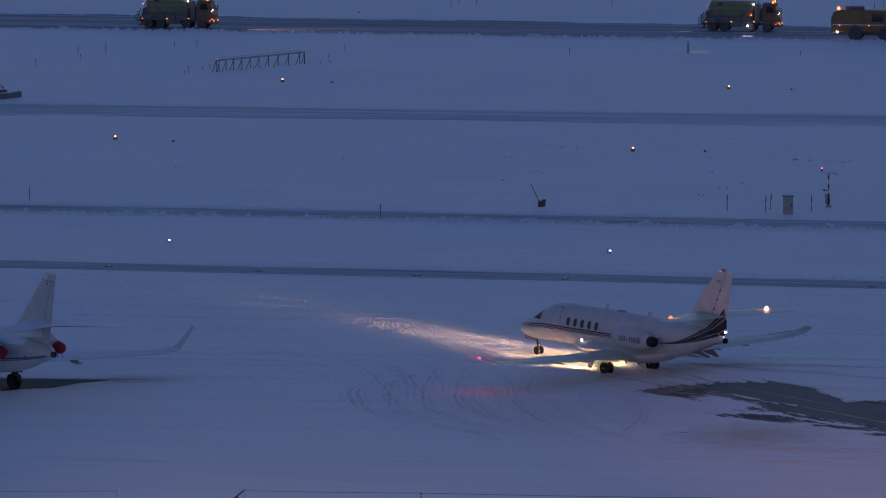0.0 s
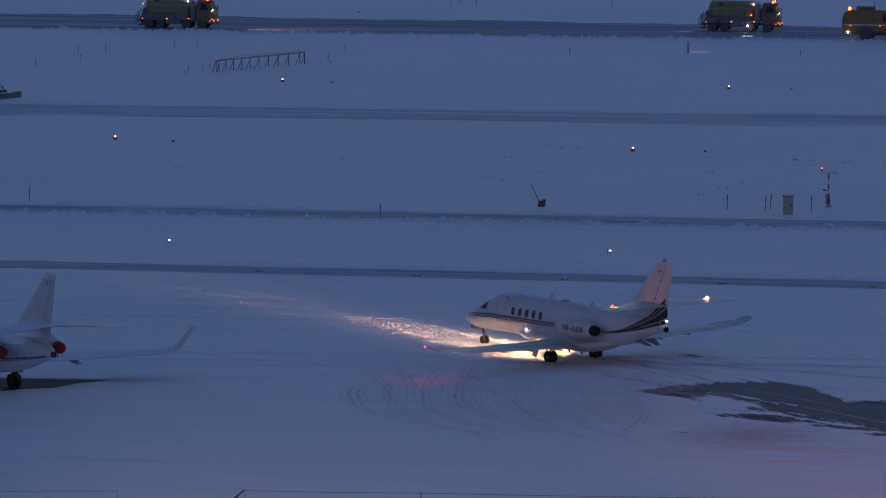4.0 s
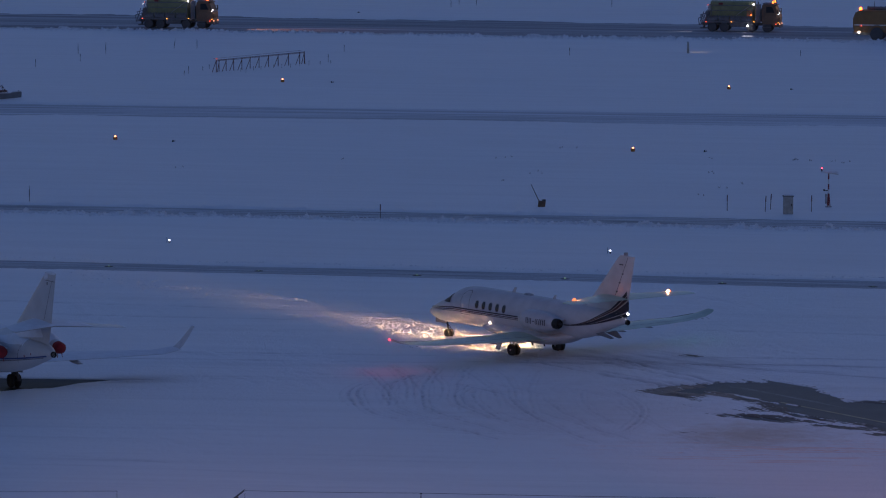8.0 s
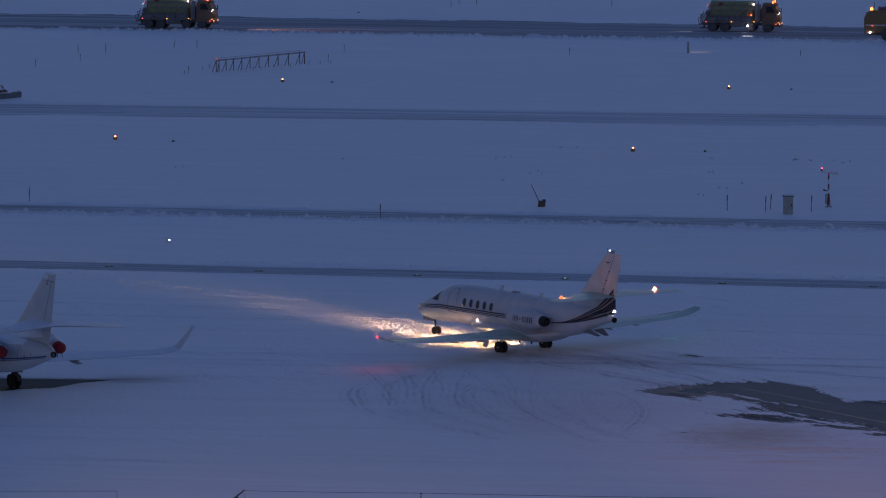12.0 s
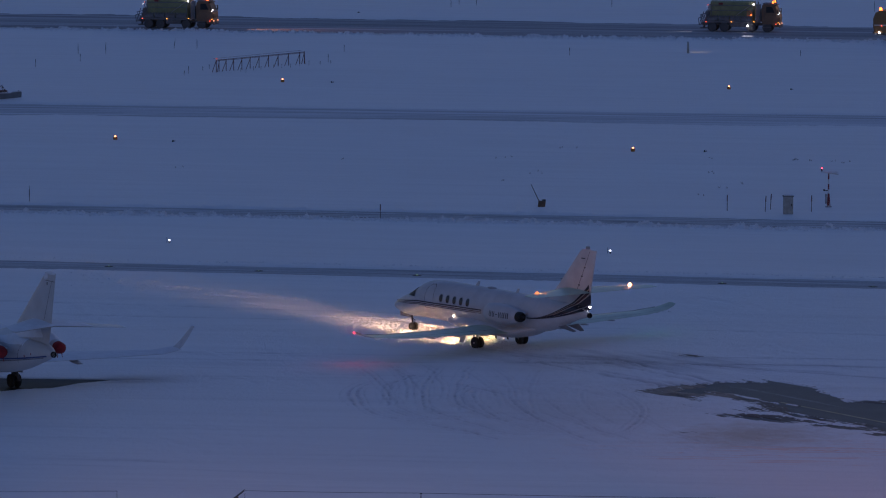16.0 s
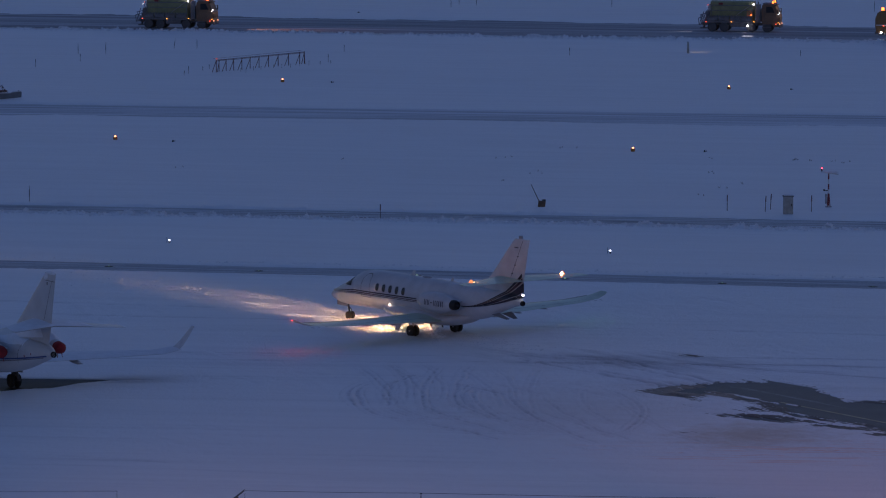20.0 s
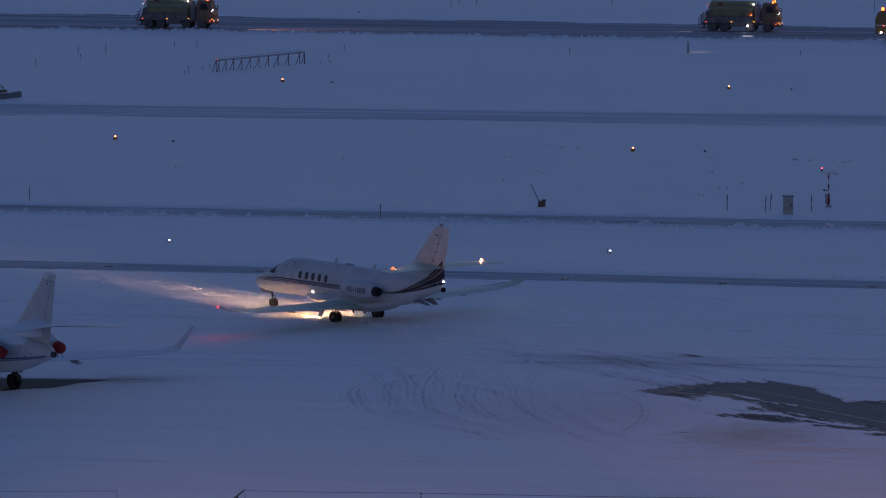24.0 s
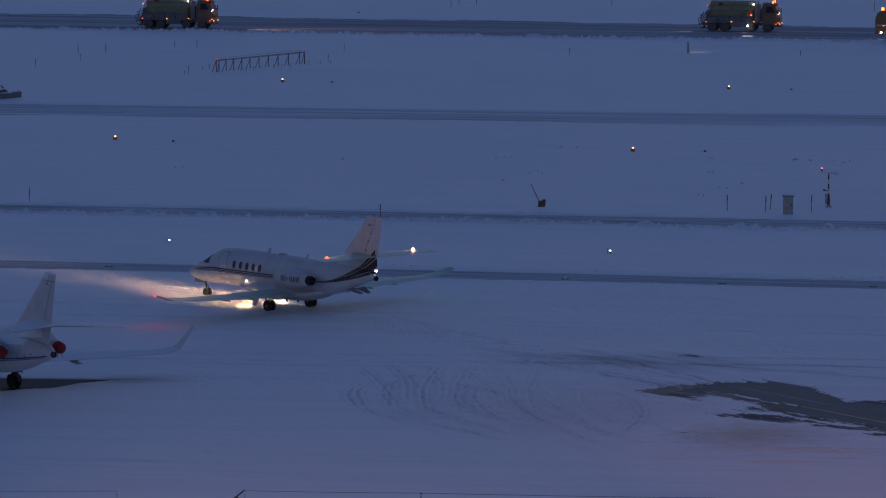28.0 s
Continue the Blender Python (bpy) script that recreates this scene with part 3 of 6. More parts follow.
    me.polygons.foreach_set("loop_start", np.arange(0, quads.size, 4, dtype=np.int32))
    me.polygons.foreach_set("use_smooth", np.ones(len(quads), dtype=bool))
    me.update()
    me.attributes.new("packed", "FLOAT", "POINT").data.foreach_set("value", np.clip(W, 0, 0.85).astype(np.float32).ravel())
    me.attributes.new("grit", "FLOAT", "POINT").data.foreach_set("value", np.clip(G, 0, 1).astype(np.float32).ravel())
    me.materials.append(SNOW)
    tagged(new("ground", me), "blue-white wind-packed snow field crossed by tyre tracks", "snow", kind="structure")


ground_sheet()


def paved(name, corners, mat, label, category):
    bm = new_bm()
    bm.faces.new([bm.verts.new((x, y, 0.0)) for x, y in corners])
    tagged(new(name, finish(bm, mat, name)), label, category, kind="structure")


for key, (a, b, slope, rag) in STRIPS.items():
    spare = 6 if key == "taxiway_far" else 3
    look_of = {"taxiway_far": (0.48, 0.7), "service_road_far": (0.80, 0.5), "service_road_near": (0.56, 0.5), "taxiway_near": (0.56, 0.6)}[key]
    mat = asphalt_material("asphalt_" + key, *look_of, turn=math.atan(slope), across={"taxiway_far": 0.55, "service_road_far": 1.4, "taxiway_near": 4.6}.get(key, 5.0), shine=0.05 if key == "taxiway_far" else 0.18, contrast={"taxiway_far": 1.7, "taxiway_near": 1.5, "service_road_far": 2.2}.get(key, 2.6))
    paved("road" if "road" in key else "taxiway",
          [(-400, a + slope * -400 + spare), (-400, b + slope * -400 - spare), (400, b + slope * 400 - spare), (400, a + slope * 400 + spare)], mat,
          "grey asphalt strip streaked with blown snow", "road" if "road" in key else "taxiway")
APRON = asphalt_material("asphalt_apron", -0.27, 0.55, turn=radians(-56), streaky=0.14, contrast=2.9, across=2.2, colour=(0.038, 0.037, 0.041), shine=0.28)
paved("apron", [(-60, 200), (-10, 200), (-10, 258), (-60, 258)], asphalt_material("asphalt_sheltered", -0.5, 0.6, turn=0.0, colour=(0.024, 0.024, 0.028), shine=0.1),
      "dark bare asphalt kept clear of snow under the parked wing", "apron")
paved("apron", [(-10, 200), (60, 200), (60, 258), (-10, 258)], APRON, "dark wet asphalt apron showing through thawed snow", "apron")


bm = new_bm()
ax, ay, bx, by = 17.5, 231.7, 33.0, 209.1
q = Vector((by - ay, ax - bx)).normalized() * 0.09
bm.faces.new([bm.verts.new((x, y, 0.004)) for x, y in ((ax - q.x, ay - q.y), (ax + q.x, ay + q.y), (bx + q.x, by + q.y), (bx - q.x, by - q.y))])
tagged(new("taxi_line", finish(bm, LINE, "taxi_line")), "faded yellow line painted on the apron", "marking", kind="structure")


def snow_clods():
    """Loose lumps: along the plough's windrows, on the bank of the service road, and crumbs all along the taxiing lane."""
    rng = np.random.RandomState(5)
    lines = ((-18.9, 280.4, -15.2, 278.1, 0.15, 500, 1.0), (-14.7, 275.6, -11.9, 273.7, 0.2, 800, 1.0), (-13.2, 277.8, -8.2, 272.3, 0.25, 1100, 1.0),
             (-11.3, 274.8, -8.4, 272.6, 0.3, 800, 1.0), (-8.0, 265.5, -1.9, 263.7, 0.15, 1500, 1.0), (-4.7, 261.4, -0.8, 258.0, 0.35, 2000, 1.1),
             (-2.9, 264.4, 3.9, 253.2, 0.3, 2200, 1.0), (-0.3, 255.3, 3.9, 252.0, 0.8, 900, 0.8), (-18.7, 279.8, -12.6, 275.0, 0.4, 1000, 0.9),
             (-6.1, 264.4, 1.8, 257.0, 0.45, 2600, 1.1), (-2.7, 258.4, 0.2, 256.0, 0.4, 1200, 1.2), (-24.0, 287.5, -18.0, 281.5, 0.6, 900, 1.0), (-22.0, 283.5, -15.0, 278.6, 0.3, 700, 1.0),
             (-36.0, 323.6, 36.0, 310.3, 0.40, 3600, 2.6), (-55.0, 522.6, 55.0, 496.2, 0.7, 5200, 2.8), (-40.0, 297.6, 40.0, 281.6, 0.3, 1100, 1.2))
    rows = []
    for ax, ay, bx, by, wide, count, big in lines:
        count = count if ay > 290 else count // 4
        u, s = rng.rand(count), rng.normal(0, wide, count)
        rows.append(np.stack([ax + (bx - ax) * u + s * 0.35, ay + (by - ay) * u + s * 0.9, big * (0.012 + 0.024 * rng.rand(count) ** 3)], -1))
    # crumbs in the ridges that the plough left across the taxiing lane
    n = 15000
    a = 9.0 - 31.0 * rng.rand(n)
    side = rng.normal(0, 1.25, n)
    x, y = a + 0.81 * side, 256.998 - 1.36673 * a - 0.0074834 * a * a + 0.59 * side
    across = np.round((y + 0.31 * x) / 0.62) * 0.62
    y = across - 0.31 * x + rng.normal(0, 0.05, n)
    keep = rng.rand(n) < np.clip(0.05 + 1.7 * vnoise(x * 0.45 + across * 3.1, across * 2.3, 211) + 0.8 * vnoise(x * 2.4, across * 5.0, 213), 0.01, 1)
    rows.append(np.stack([x[keep], y[keep], 0.010 + 0.022 * rng.rand(keep.sum()) ** 3], -1))
    spot = np.concatenate(rows)
    n = len(spot)
    level_of = np.maximum(height(spot[:, 0], spot[:, 1]), 0.0)
    spin = rng.rand(n, 1) * 6.28 + np.arange(5) * 1.2566
    reach = spot[:, 2:3] * (0.7 + 0.7 * rng.rand(n, 5))
    base = np.stack([spot[:, 0:1] + reach * np.cos(spin) * 1.9, spot[:, 1:2] + reach * np.sin(spin), np.repeat(level_of[:, None] - 0.02, 5, 1)], -1)
    tip = np.stack([spot[:, 0:1] + 0.3 * reach[:, :2] * np.cos(spin[:, :2]), spot[:, 1:2] + 0.3 * reach[:, 1:3] * np.sin(spin[:, 1:3]),
                    level_of[:, None] + spot[:, 2:3] * (1.0 + 0.9 * rng.rand(n, 2))], -1)
    verts = np.concatenate([base, tip], 1).reshape(-1, 3)
    k = np.arange(n)[:, None, None] * 7
    faces = (k + np.array([(0, 1, 5), (1, 2, 5), (2, 3, 6), (3, 4, 6), (4, 0, 6), (0, 5, 6), (2, 6, 5)])[None]).reshape(-1, 3)
    me = bpy.data.meshes.new("snow_clods")
    me.from_pydata(verts, [], faces)
    me.materials.append(CAKE)
    tagged(new("snow_clods", me), "loose lumps of ploughed snow lying in rows", "snow", kind="stuff")


snow_clods()


# ---------------------------------------------------------------- the taxiing business jet (x forward, y left, origin on the ground below the main wheels)
JET = [(10.20, 1.34, 0.02, 0.02, 0.02), (10.06, 1.35, 0.16, 0.13, 0.14), (9.7, 1.41, 0.31, 0.27, 0.34), (9.0, 1.55, 0.56, 0.45, 0.62),
       (8.3, 1.69, 0.77, 0.56, 0.80), (7.85, 1.78, 0.86, 0.62, 0.89), (7.4, 1.87, 0.92, 0.76, 0.97), (6.9, 1.96, 0.96, 0.97, 1.05), (6.4, 2.04, 0.99, 1.06, 1.12),
       (5.8, 2.10, 1.01, 1.08, 1.17), (5.0, 2.14, 1.03, 1.08, 1.22), (2.5, 2.15, 1.03, 1.08, 1.24), (-2.0, 2.15, 1.03, 1.08, 1.10),
       (-3.2, 2.20, 0.99, 1.03, 0.99), (-4.5, 2.33, 0.86, 0.90, 0.98), (-5.6, 2.48, 0.69, 0.74, 0.84), (-6.8, 2.62, 0.47, 0.58, 0.52),
       (-7.6, 2.68, 0.31, 0.42, 0.31), (-8.1, 2.66, 0.18, 0.22, 0.18), (-8.22, 2.65, 0.12, 0.15, 0.12)]
FIN = ((3.05, -4.45, -8.15, 0.115), (3.55, -4.95, -8.28, 0.11), (4.0, -5.40, -8.40, 0.10), (5.0, -6.36, -8.62, 0.09), (6.1, -7.40, -8.86, 0.085), (6.25, -7.62, -8.90, 0.06))


def fin_side(x, z):
    lo, hi = FIN[0], FIN[-1]
    for lo, hi in zip(FIN, FIN[1:]):
        if lo[0] <= z <= hi[0]:
            break
    u = min(1, max(0, (z - lo[0]) / (hi[0] - lo[0])))
    le, te, th = (lo[k] + (hi[k] - lo[k]) * u for k in (1, 2, 3))
    c = le - te
    q = min(1, max(0, (le - x) / c))
    return (5 * th * (0.2969 * math.sqrt(q) - 0.126 * q - 0.3516 * q * q + 0.2843 * q ** 3 - 0.1015 * q ** 4) + 0.002) * c


def tail_side(x, z):
    y = 0.0
    zc, hw, ht, hb = spline(JET, max(x, -8.2))
    if abs(z - zc) < (ht if z > zc else hb):
        y = hull_side(JET, max(x, -8.2), z, 0)
    if z > FIN[0][0]:
        y = max(y, fin_side(x, z))
    return y + 0.015


def wing_shape(span, side, st):
    """Sections (y, x_le, chord, z, thickness) between root and tip."""
    return [aerofoil(x, c, side * y, z, t) for y, x, c, z, t in st]


jet = thing("business_jet", Matrix(), "white twin-engine business jet taxiing with landing lights lit", "airplane")


def build_jet():
    fus = part("fuselage", hull(new_bm(), JET, 84), JET_WHITE, jet, "white fuselage with dark stripes")
    # belly fairing
    bm = new_bm()
    belly = [(4.7, 1.12, 0.3, 0.1, 0.2), (3.8, 1.14, 0.80, 0.38, 0.34), (2.7, 1.14, 1.05, 0.50, 0.42), (1.6, 1.12, 1.19, 0.52, 0.46), (0.0, 1.08, 1.24, 0.40, 0.44), (-1.8, 1.12, 1.18, 0.3, 0.42),
             (-3.2, 1.32, 0.9, 0.3, 0.34), (-4.3, 1.55, 0.3, 0.1, 0.12)]
    part("belly_fairing", hull(bm, belly, 30), JET_WHITE, jet)
    # wings
    for side in (1, -1):
        st = [(0.6, 1.10, 3.45, 1.08, 0.13), (1.2, 0.95, 3.2, 1.08, 0.13), (3.0, 0.40, 2.65, 1.15, 0.125), (6.0, -0.30, 2.05, 1.27, 0.12), (8.8, -0.95, 1.50, 1.40, 0.11),
              (10.2, -1.18, 1.20, 1.55, 0.10), (10.8, -1.32, 0.92, 1.72, 0.09), (11.02, -1.52, 0.60, 1.84, 0.07)]
        wing = part("wing", loft(new_bm(), wing_shape(11, side, st)), FLUID_WING, jet, "pale wing wet with green de-icing fluid")
        bm = new_bm()
        for (y0, x0, _, z0, _), (y1, x1, _, z1, _) in zip(st[1:5], st[2:6]):
            loft(bm, [[Vector((x0 + 0.025, side * y0, z0 + 0.03)), Vector((x0 - 0.10, side * y0, z0 + 0.095)), Vector((x0 - 0.10, side * y0, z0 - 0.07))],
                      [Vector((x1 + 0.025, side * y1, z1 + 0.025)), Vector((x1 - 0.09, side * y1, z1 + 0.08)), Vector((x1 - 0.09, side * y1, z1 - 0.06))]])
        part("leading_edge", bm, BARE, wing, "bare metal leading edge")
        for y in (2.6, 4.4, 6.3):
            bm = new_bm()
            lathe(bm, [(-1.1, 0.01), (-1.4, 0.06), (-1.9, 0.075), (-2.3, 0.05), (-2.55, 0.01)], 8, Matrix.Translation((0, side * y, 1.0 + 0.045 * y - 0.05)))
            part("flap_fairing", bm, JET_WHITE, wing)
        for y0, y1, cut in ((1.6, 6.2, 0.72), (6.35, 9.6, 0.74)):
            bm = new_bm()

            def on_wing(y, u):
                for a, b in zip(st, st[1:]):
                    if a[0] <= y <= b[0]:
                        w = (y - a[0]) / (b[0] - a[0])
                        x, c, z, t = (a[k] + (b[k] - a[k]) * w for k in (1, 2, 3, 4))
                        h = 5 * t * (0.2969 * math.sqrt(u) - 0.126 * u - 0.3516 * u * u + 0.2843 * u ** 3 - 0.1015 * u ** 4) * c
                        return Vector((x - u * c, side * y, z + h + 0.006))
            n = 8
            for i in range(n):
                ya, yb = y0 + (y1 - y0) * i / n, y0 + (y1 - y0) * (i + 1) / n
                q = [on_wing(ya, cut), on_wing(yb, cut), on_wing(yb, cut + 0.014), on_wing(ya, cut + 0.014)]
                bm.faces.new([bm.verts.new(p) for p in q])
            part("flap_seam", bm, SEAM, wing)
        bm = new_bm()
        ball(bm, (-1.36, side * 10.97, 1.80) if side > 0 else (-1.24, side * 10.70, 1.66), 0.022 if side > 0 else 0.022, 10, (1.7, 0.8, 0.7))
        part("position_light", bm, RED_GLOW if side > 0 else GREEN_GLOW, wing, "glowing red wingtip light" if side > 0 else "glowing green wingtip light")
        for y in (9.4, 9.9, 10.3):
            part("static_wick", rod(new_bm(), (-2.34, side * y, 1.46), (-2.62, side * y, 1.45), 0.008, 0.004, 5), BLACK, wing)
    # engines
    for side in (1, -1):
        c = Matrix.Translation((0, side * 1.66, 2.23))
        nac = part("engine_nacelle", lathe(new_bm(), [(-1.36, 0.40), (-1.28, 0.45), (-1.33, 0.49), (-1.6, 0.54), (-2.2, 0.57), (-2.9, 0.56), (-3.5, 0.46), (-3.95, 0.32), (-3.97, 0.29), (-3.9, 0.28)], 32, c), JET_WHITE, jet)
        part("inlet_fan", lathe(new_bm(), [(-1.42, 0.06), (-1.55, 0.40), (-1.6, 0.40)], 24, c), SOOT, nac, "dark fan inside the inlet")
        part("exhaust_nozzle", lathe(new_bm(), [(-3.90, 0.27), (-4.06, 0.295), (-4.22, 0.285), (-4.34, 0.235), (-4.36, 0.19), (-4.28, 0.15), (-4.55, 0.03)], 28, c), SOOT, nac, "soot-black exhaust nozzle")
        bm = new_bm()
        loft(bm, [aerofoil(-1.15, 2.75, side * y, 2.36, th) for y, th in ((0.6, 0.26), (1.0, 0.20), (1.45, 0.22))])
        part("pylon", bm, JET_WHITE, nac)
        # registration as plain bars on the nacelle
        def skin(x, z):
            r = 0.574 if x > -2.9 else 0.574 - (-2.9 - x) * 0.15
            return math.sqrt(max(0.01, r * r - (z - 2.23) ** 2)) + 1.66 + 0.01
        for i in range(6):
            for k, (wide, low, high) in enumerate(((0.0, 0.0, 0.0),) if i == 2 else ((0.0, 2.10, 2.42), (0.13, 2.10, 2.42))):
                x0 = -2.00 - i * 0.285 - wide if side > 0 else -3.75 + i * 0.285 + wide
                x1 = x0 - (0.19 if i == 2 else 0.055) * side
                z0, z1 = (2.24, 2.29) if i == 2 else (low, high)
                part("marking_bar", decal(new_bm(), None, lambda u, v: (x0 + (x1 - x0) * u, z0 + (z1 - z0) * v), 2, 3, side, y_of=skin), BAR_GREY, nac)
    # fin, rudder line, stabilisers
    bm = new_bm()
    loft(bm, [upright_foil(le, le - te, z, th) for z, le, te, th in FIN])
    fin = part("fin", bm, JET_WHITE, jet, "tall swept white fin lit by logo lights")
    bm = new_bm()
    rings = []
    for i in range(9):
        u = i / 8
        x = -2.4 - 3.9 * u
        top = 3.20 + 0.72 * u ** 1.6
        w = 0.05 + 0.13 * u
        rings.append([Vector((x, w, 3.0)), Vector((x, w * 0.7, top - 0.06)), Vector((x, 0, top)), Vector((x, -w * 0.7, top - 0.06)), Vector((x, -w, 3.0))])
    part("dorsal_fillet", loft(bm, rings), JET_WHITE, fin)
    for side in (1, -1):
        bm = new_bm()
        decal(bm, None, lambda u, v: (-7.30 - 1.02 * u - 0.035 * v, 4.02 + 2.15 * u), 10, 1, side, y_of=lambda x, z: fin_side(x, z) + 0.008)
        part("rudder_seam", bm, SEAM, fin)
        for z in (4.25, 4.75, 5.25):
            bm = new_bm()
            x = -7.30 - 1.02 * (z - 4.02) / 2.15
            box(bm, x - 0.10, x + 0.03, side * fin_side(x, z) - 0.03, side * fin_side(x, z) + 0.03, z - 0.03, z + 0.03, 0.01)
            part("hinge_fairing", bm, BAR_GREY, fin)
        bm = new_bm()
        decal(bm, None, lambda u, v: (-7.62 - 0.34 * u, 5.72 + 0.06 * v), 4, 1, side, y_of=lambda x, z: fin_side(x, z) + 0.008)
        part("marking_bar", bm, BAR_GREY, fin)
        st = [(0.0, -5.95, 2.5, 3.90, 0.10), (0.6, -6.25, 2.2, 3.90, 0.10), (2.4, -7.05, 1.62, 3.93, 0.095), (4.1, -7.86, 1.02, 3.97, 0.09), (4.3, -8.05, 0.75, 3.98, 0.06)]
        part("stabiliser", loft(new_bm(), wing_shape(4, side, st)), FLUID_WING, jet, "stabiliser wet with green de-icing fluid")
        # logo light: a lamp bowl on the leading edge turned to the fin
        eye = Vector((-7.76, side * 3.23, 4.035))
        # the bowl itself glows amber to imitate the halo around the lens
        housing = part("logo_light", lathe(new_bm(), [(-0.18, 0.012), (-0.14, 0.07), (-0.03, 0.110), (0.05, 0.118), (0.05, 0.110), (-0.04, 0.10)], 14, look(eye, (-7.9, side * 0.1, 5.3)) @ Matrix.Rotation(radians(90), 4, "Y")), LOGO_HALO, jet, "lamp bowl glowing amber in place of the lens halo")
        part("lamp_lens", ball(new_bm(), look(eye, (-7.9, side * 0.1, 5.3)) @ Vector((0, 0, -0.035)), 0.066, 14), LOGO_GLOW, housing, "warm white glowing lens")
        # ventral fin; the body's shade is put into its grey
        bm = new_bm()
        m = Matrix.Translation((0, side * 0.42, 0)) @ Matrix.Rotation(side * radians(-32), 4, "X")
        plate(bm, [(-5.9, 1.76), (-6.7, 1.98), (-7.42, 1.64), (-7.12, 1.57)], 0.05, Matrix.Translation((0, 0, 1.9)) @ m @ Matrix.Translation((0, 0, -1.9)))
        part("ventral_fin", bm, GUARD, jet, "swept ventral fin, painted dark grey for the body's shade")
    # beacon on the fin's top: a turning reflector that shows its lamp once a turn
    bm = new_bm()
    lathe(bm, [(0, 0.14), (0.02, 0.13), (0.025, 0.02)], 16, Matrix.Translation((-8.1, 0, 6.26)) @ Matrix.Rotation(radians(-90), 4, "Y"))
    part("beacon_base", bm, JET_WHITE, fin, "anti-collision beacon base")
    # cabin windows, door, windscreen, stripes
    for side in (1, -1):
        for i in range(5):
            x = 4.26 - 0.64 * i
            w = part("cabin_window", oval_decal(new_bm(), JET, x, 2.38, 0.15, 0.21, side, 0.012), DARK_GLASS, jet, "dark oval cabin window")
            part("window_rim", oval_decal(new_bm(), JET, x, 2.38, 0.19, 0.25, side, 0.010, inner=0.80), GLASS_FRAME, w)
        bm = new_bm()
        pane = ((7.92, 2.18), (6.92, 2.22), (7.06, 2.62), (7.36, 2.72))

        def quad(u, v):
            a = (pane[0][0] + (pane[1][0] - pane[0][0]) * u, pane[0][1] + (pane[1][1] - pane[0][1]) * u)
            b = (pane[3][0] + (pane[2][0] - pane[3][0]) * u, pane[3][1] + (pane[2][1] - pane[3][1]) * u)
            return a[0] + (b[0] - a[0]) * v, a[1] + (b[1] - a[1]) * v
        part("side_windscreen", decal(bm, JET, quad, 12, 12, side, 0.035), CAB_GLASS, fus, "dark cockpit side pane")
        bm = new_bm()
        grid = []
        for i in range(7):
            u = i / 6
            row = []
            for j in range(7):
                q = j / 6
                x = 7.86 - 0.56 * q
                zc, hw, ht, hb = spline(JET, x)
                a = radians(88 - 42 * u)
                row.append(bm.verts.new((x + 0.01, side * (hw + 0.035) * math.cos(a), zc + (ht + 0.035) * math.sin(a))))
            grid.append(row)
        for i in range(6):
            for j in range(6):
                bm.faces.new((grid[i][j], grid[i + 1][j], grid[i + 1][j + 1], grid[i][j + 1]))
        part("front_windscreen", bm, CAB_GLASS, fus, "dark cockpit windscreen pane")
        # cheat line: three thin bands from the nose to the wing
        for z0, z1, mat in ((0.0, 0.07, NAVY), (0.115, 0.165, MAROON), (0.205, 0.24, NAVY)):
            bm = new_bm()

            def band(u, v):
                x = 10.0 - 9.65 * u
                base = 1.43 + 0.40 * min(1, u / 0.35) ** 0.8 + 0.10 * max(0, u - 0.35) / 0.65
                spread = 0.35 + 0.65 * min(1, u / 0.3)
                return x, base + 0.20 - (z0 + (z1 - z0) * v) * spread
            part("cheat_line", decal(bm, JET, band, 60, 1, side), mat, fus)
        # swept bands on the tail
        for v0, v1, mat in ((0.0, 0.18, NAVY), (0.21, 0.60, NAVY), (0.60, 0.635, GOLD), (0.64, 0.80, MAROON), (0.80, 0.83, GOLD), (0.835, 1.0, NAVY)):
            bm = new_bm()

            def swept(u, v):
                x = -3.75 - (4.48 + 0.16 * (1 - v0)) * u
                lo = 2.06 + 0.92 * u ** 1.7
                hi = 2.12 + 2.22 * u ** 2.0
                w = v0 + (v1 - v0) * v
                return x, lo + (hi - lo) * w
            part("tail_band", decal(bm, None, swept, 40, 6, side, y_of=tail_side), mat, fus)
    bm = new_bm()
    outline = [(5.84, 1.70), (5.88, 2.4), (5.82, 2.82), (5.62, 3.02), (5.30, 3.05), (5.10, 2.92), (5.02, 2.5), (4.96, 1.70)]
    for (xa, za), (xb, zb) in zip(outline, outline[1:] + outline[:1]):
        n = 5
        for i in range(n):
            pts = []
            for u in (i / n, (i + 1) / n):
                x, z = xa + (xb - xa) * u, za + (zb - za) * u
                d = Vector((xb - xa, zb - za)).normalized() * 0.013
                pts.append(((x - d.y, z + d.x), (x + d.y, z - d.x)))
            q = [pts[0][0], pts[1][0], pts[1][1], pts[0][1]]
            bm.faces.new([bm.verts.new((x, hull_side(JET, x, z, 0.010), z)) for x, z in q])
    door = part("entry_door", bm, SEAM, jet, "closed entry door outline")
    part("door_handle", oval_decal(new_bm(), JET, 5.25, 2.02, 0.09, 0.045, 1, 0.012), BAR_GREY, door)
    # aerials and fairings along the back
    for x, high, long in ((2.3, 0.30, 0.34), (-1.5, 0.24, 0.26)):
        bm = new_bm()
        plate(bm, [(x, 3.2), (x - long, 3.2), (x - long - 0.12, 3.22 + high), (x - long + 0.06, 3.22 + high)], 0.03)
        part("blade_aerial", bm, JET_WHITE, fus)
    bm = new_bm()
    ball(bm, (0.7, 0, 3.23), 0.3, 14, (1.4, 0.6, 0.32))
    part("aerial_dome", bm, GLASS_FRAME, fus)
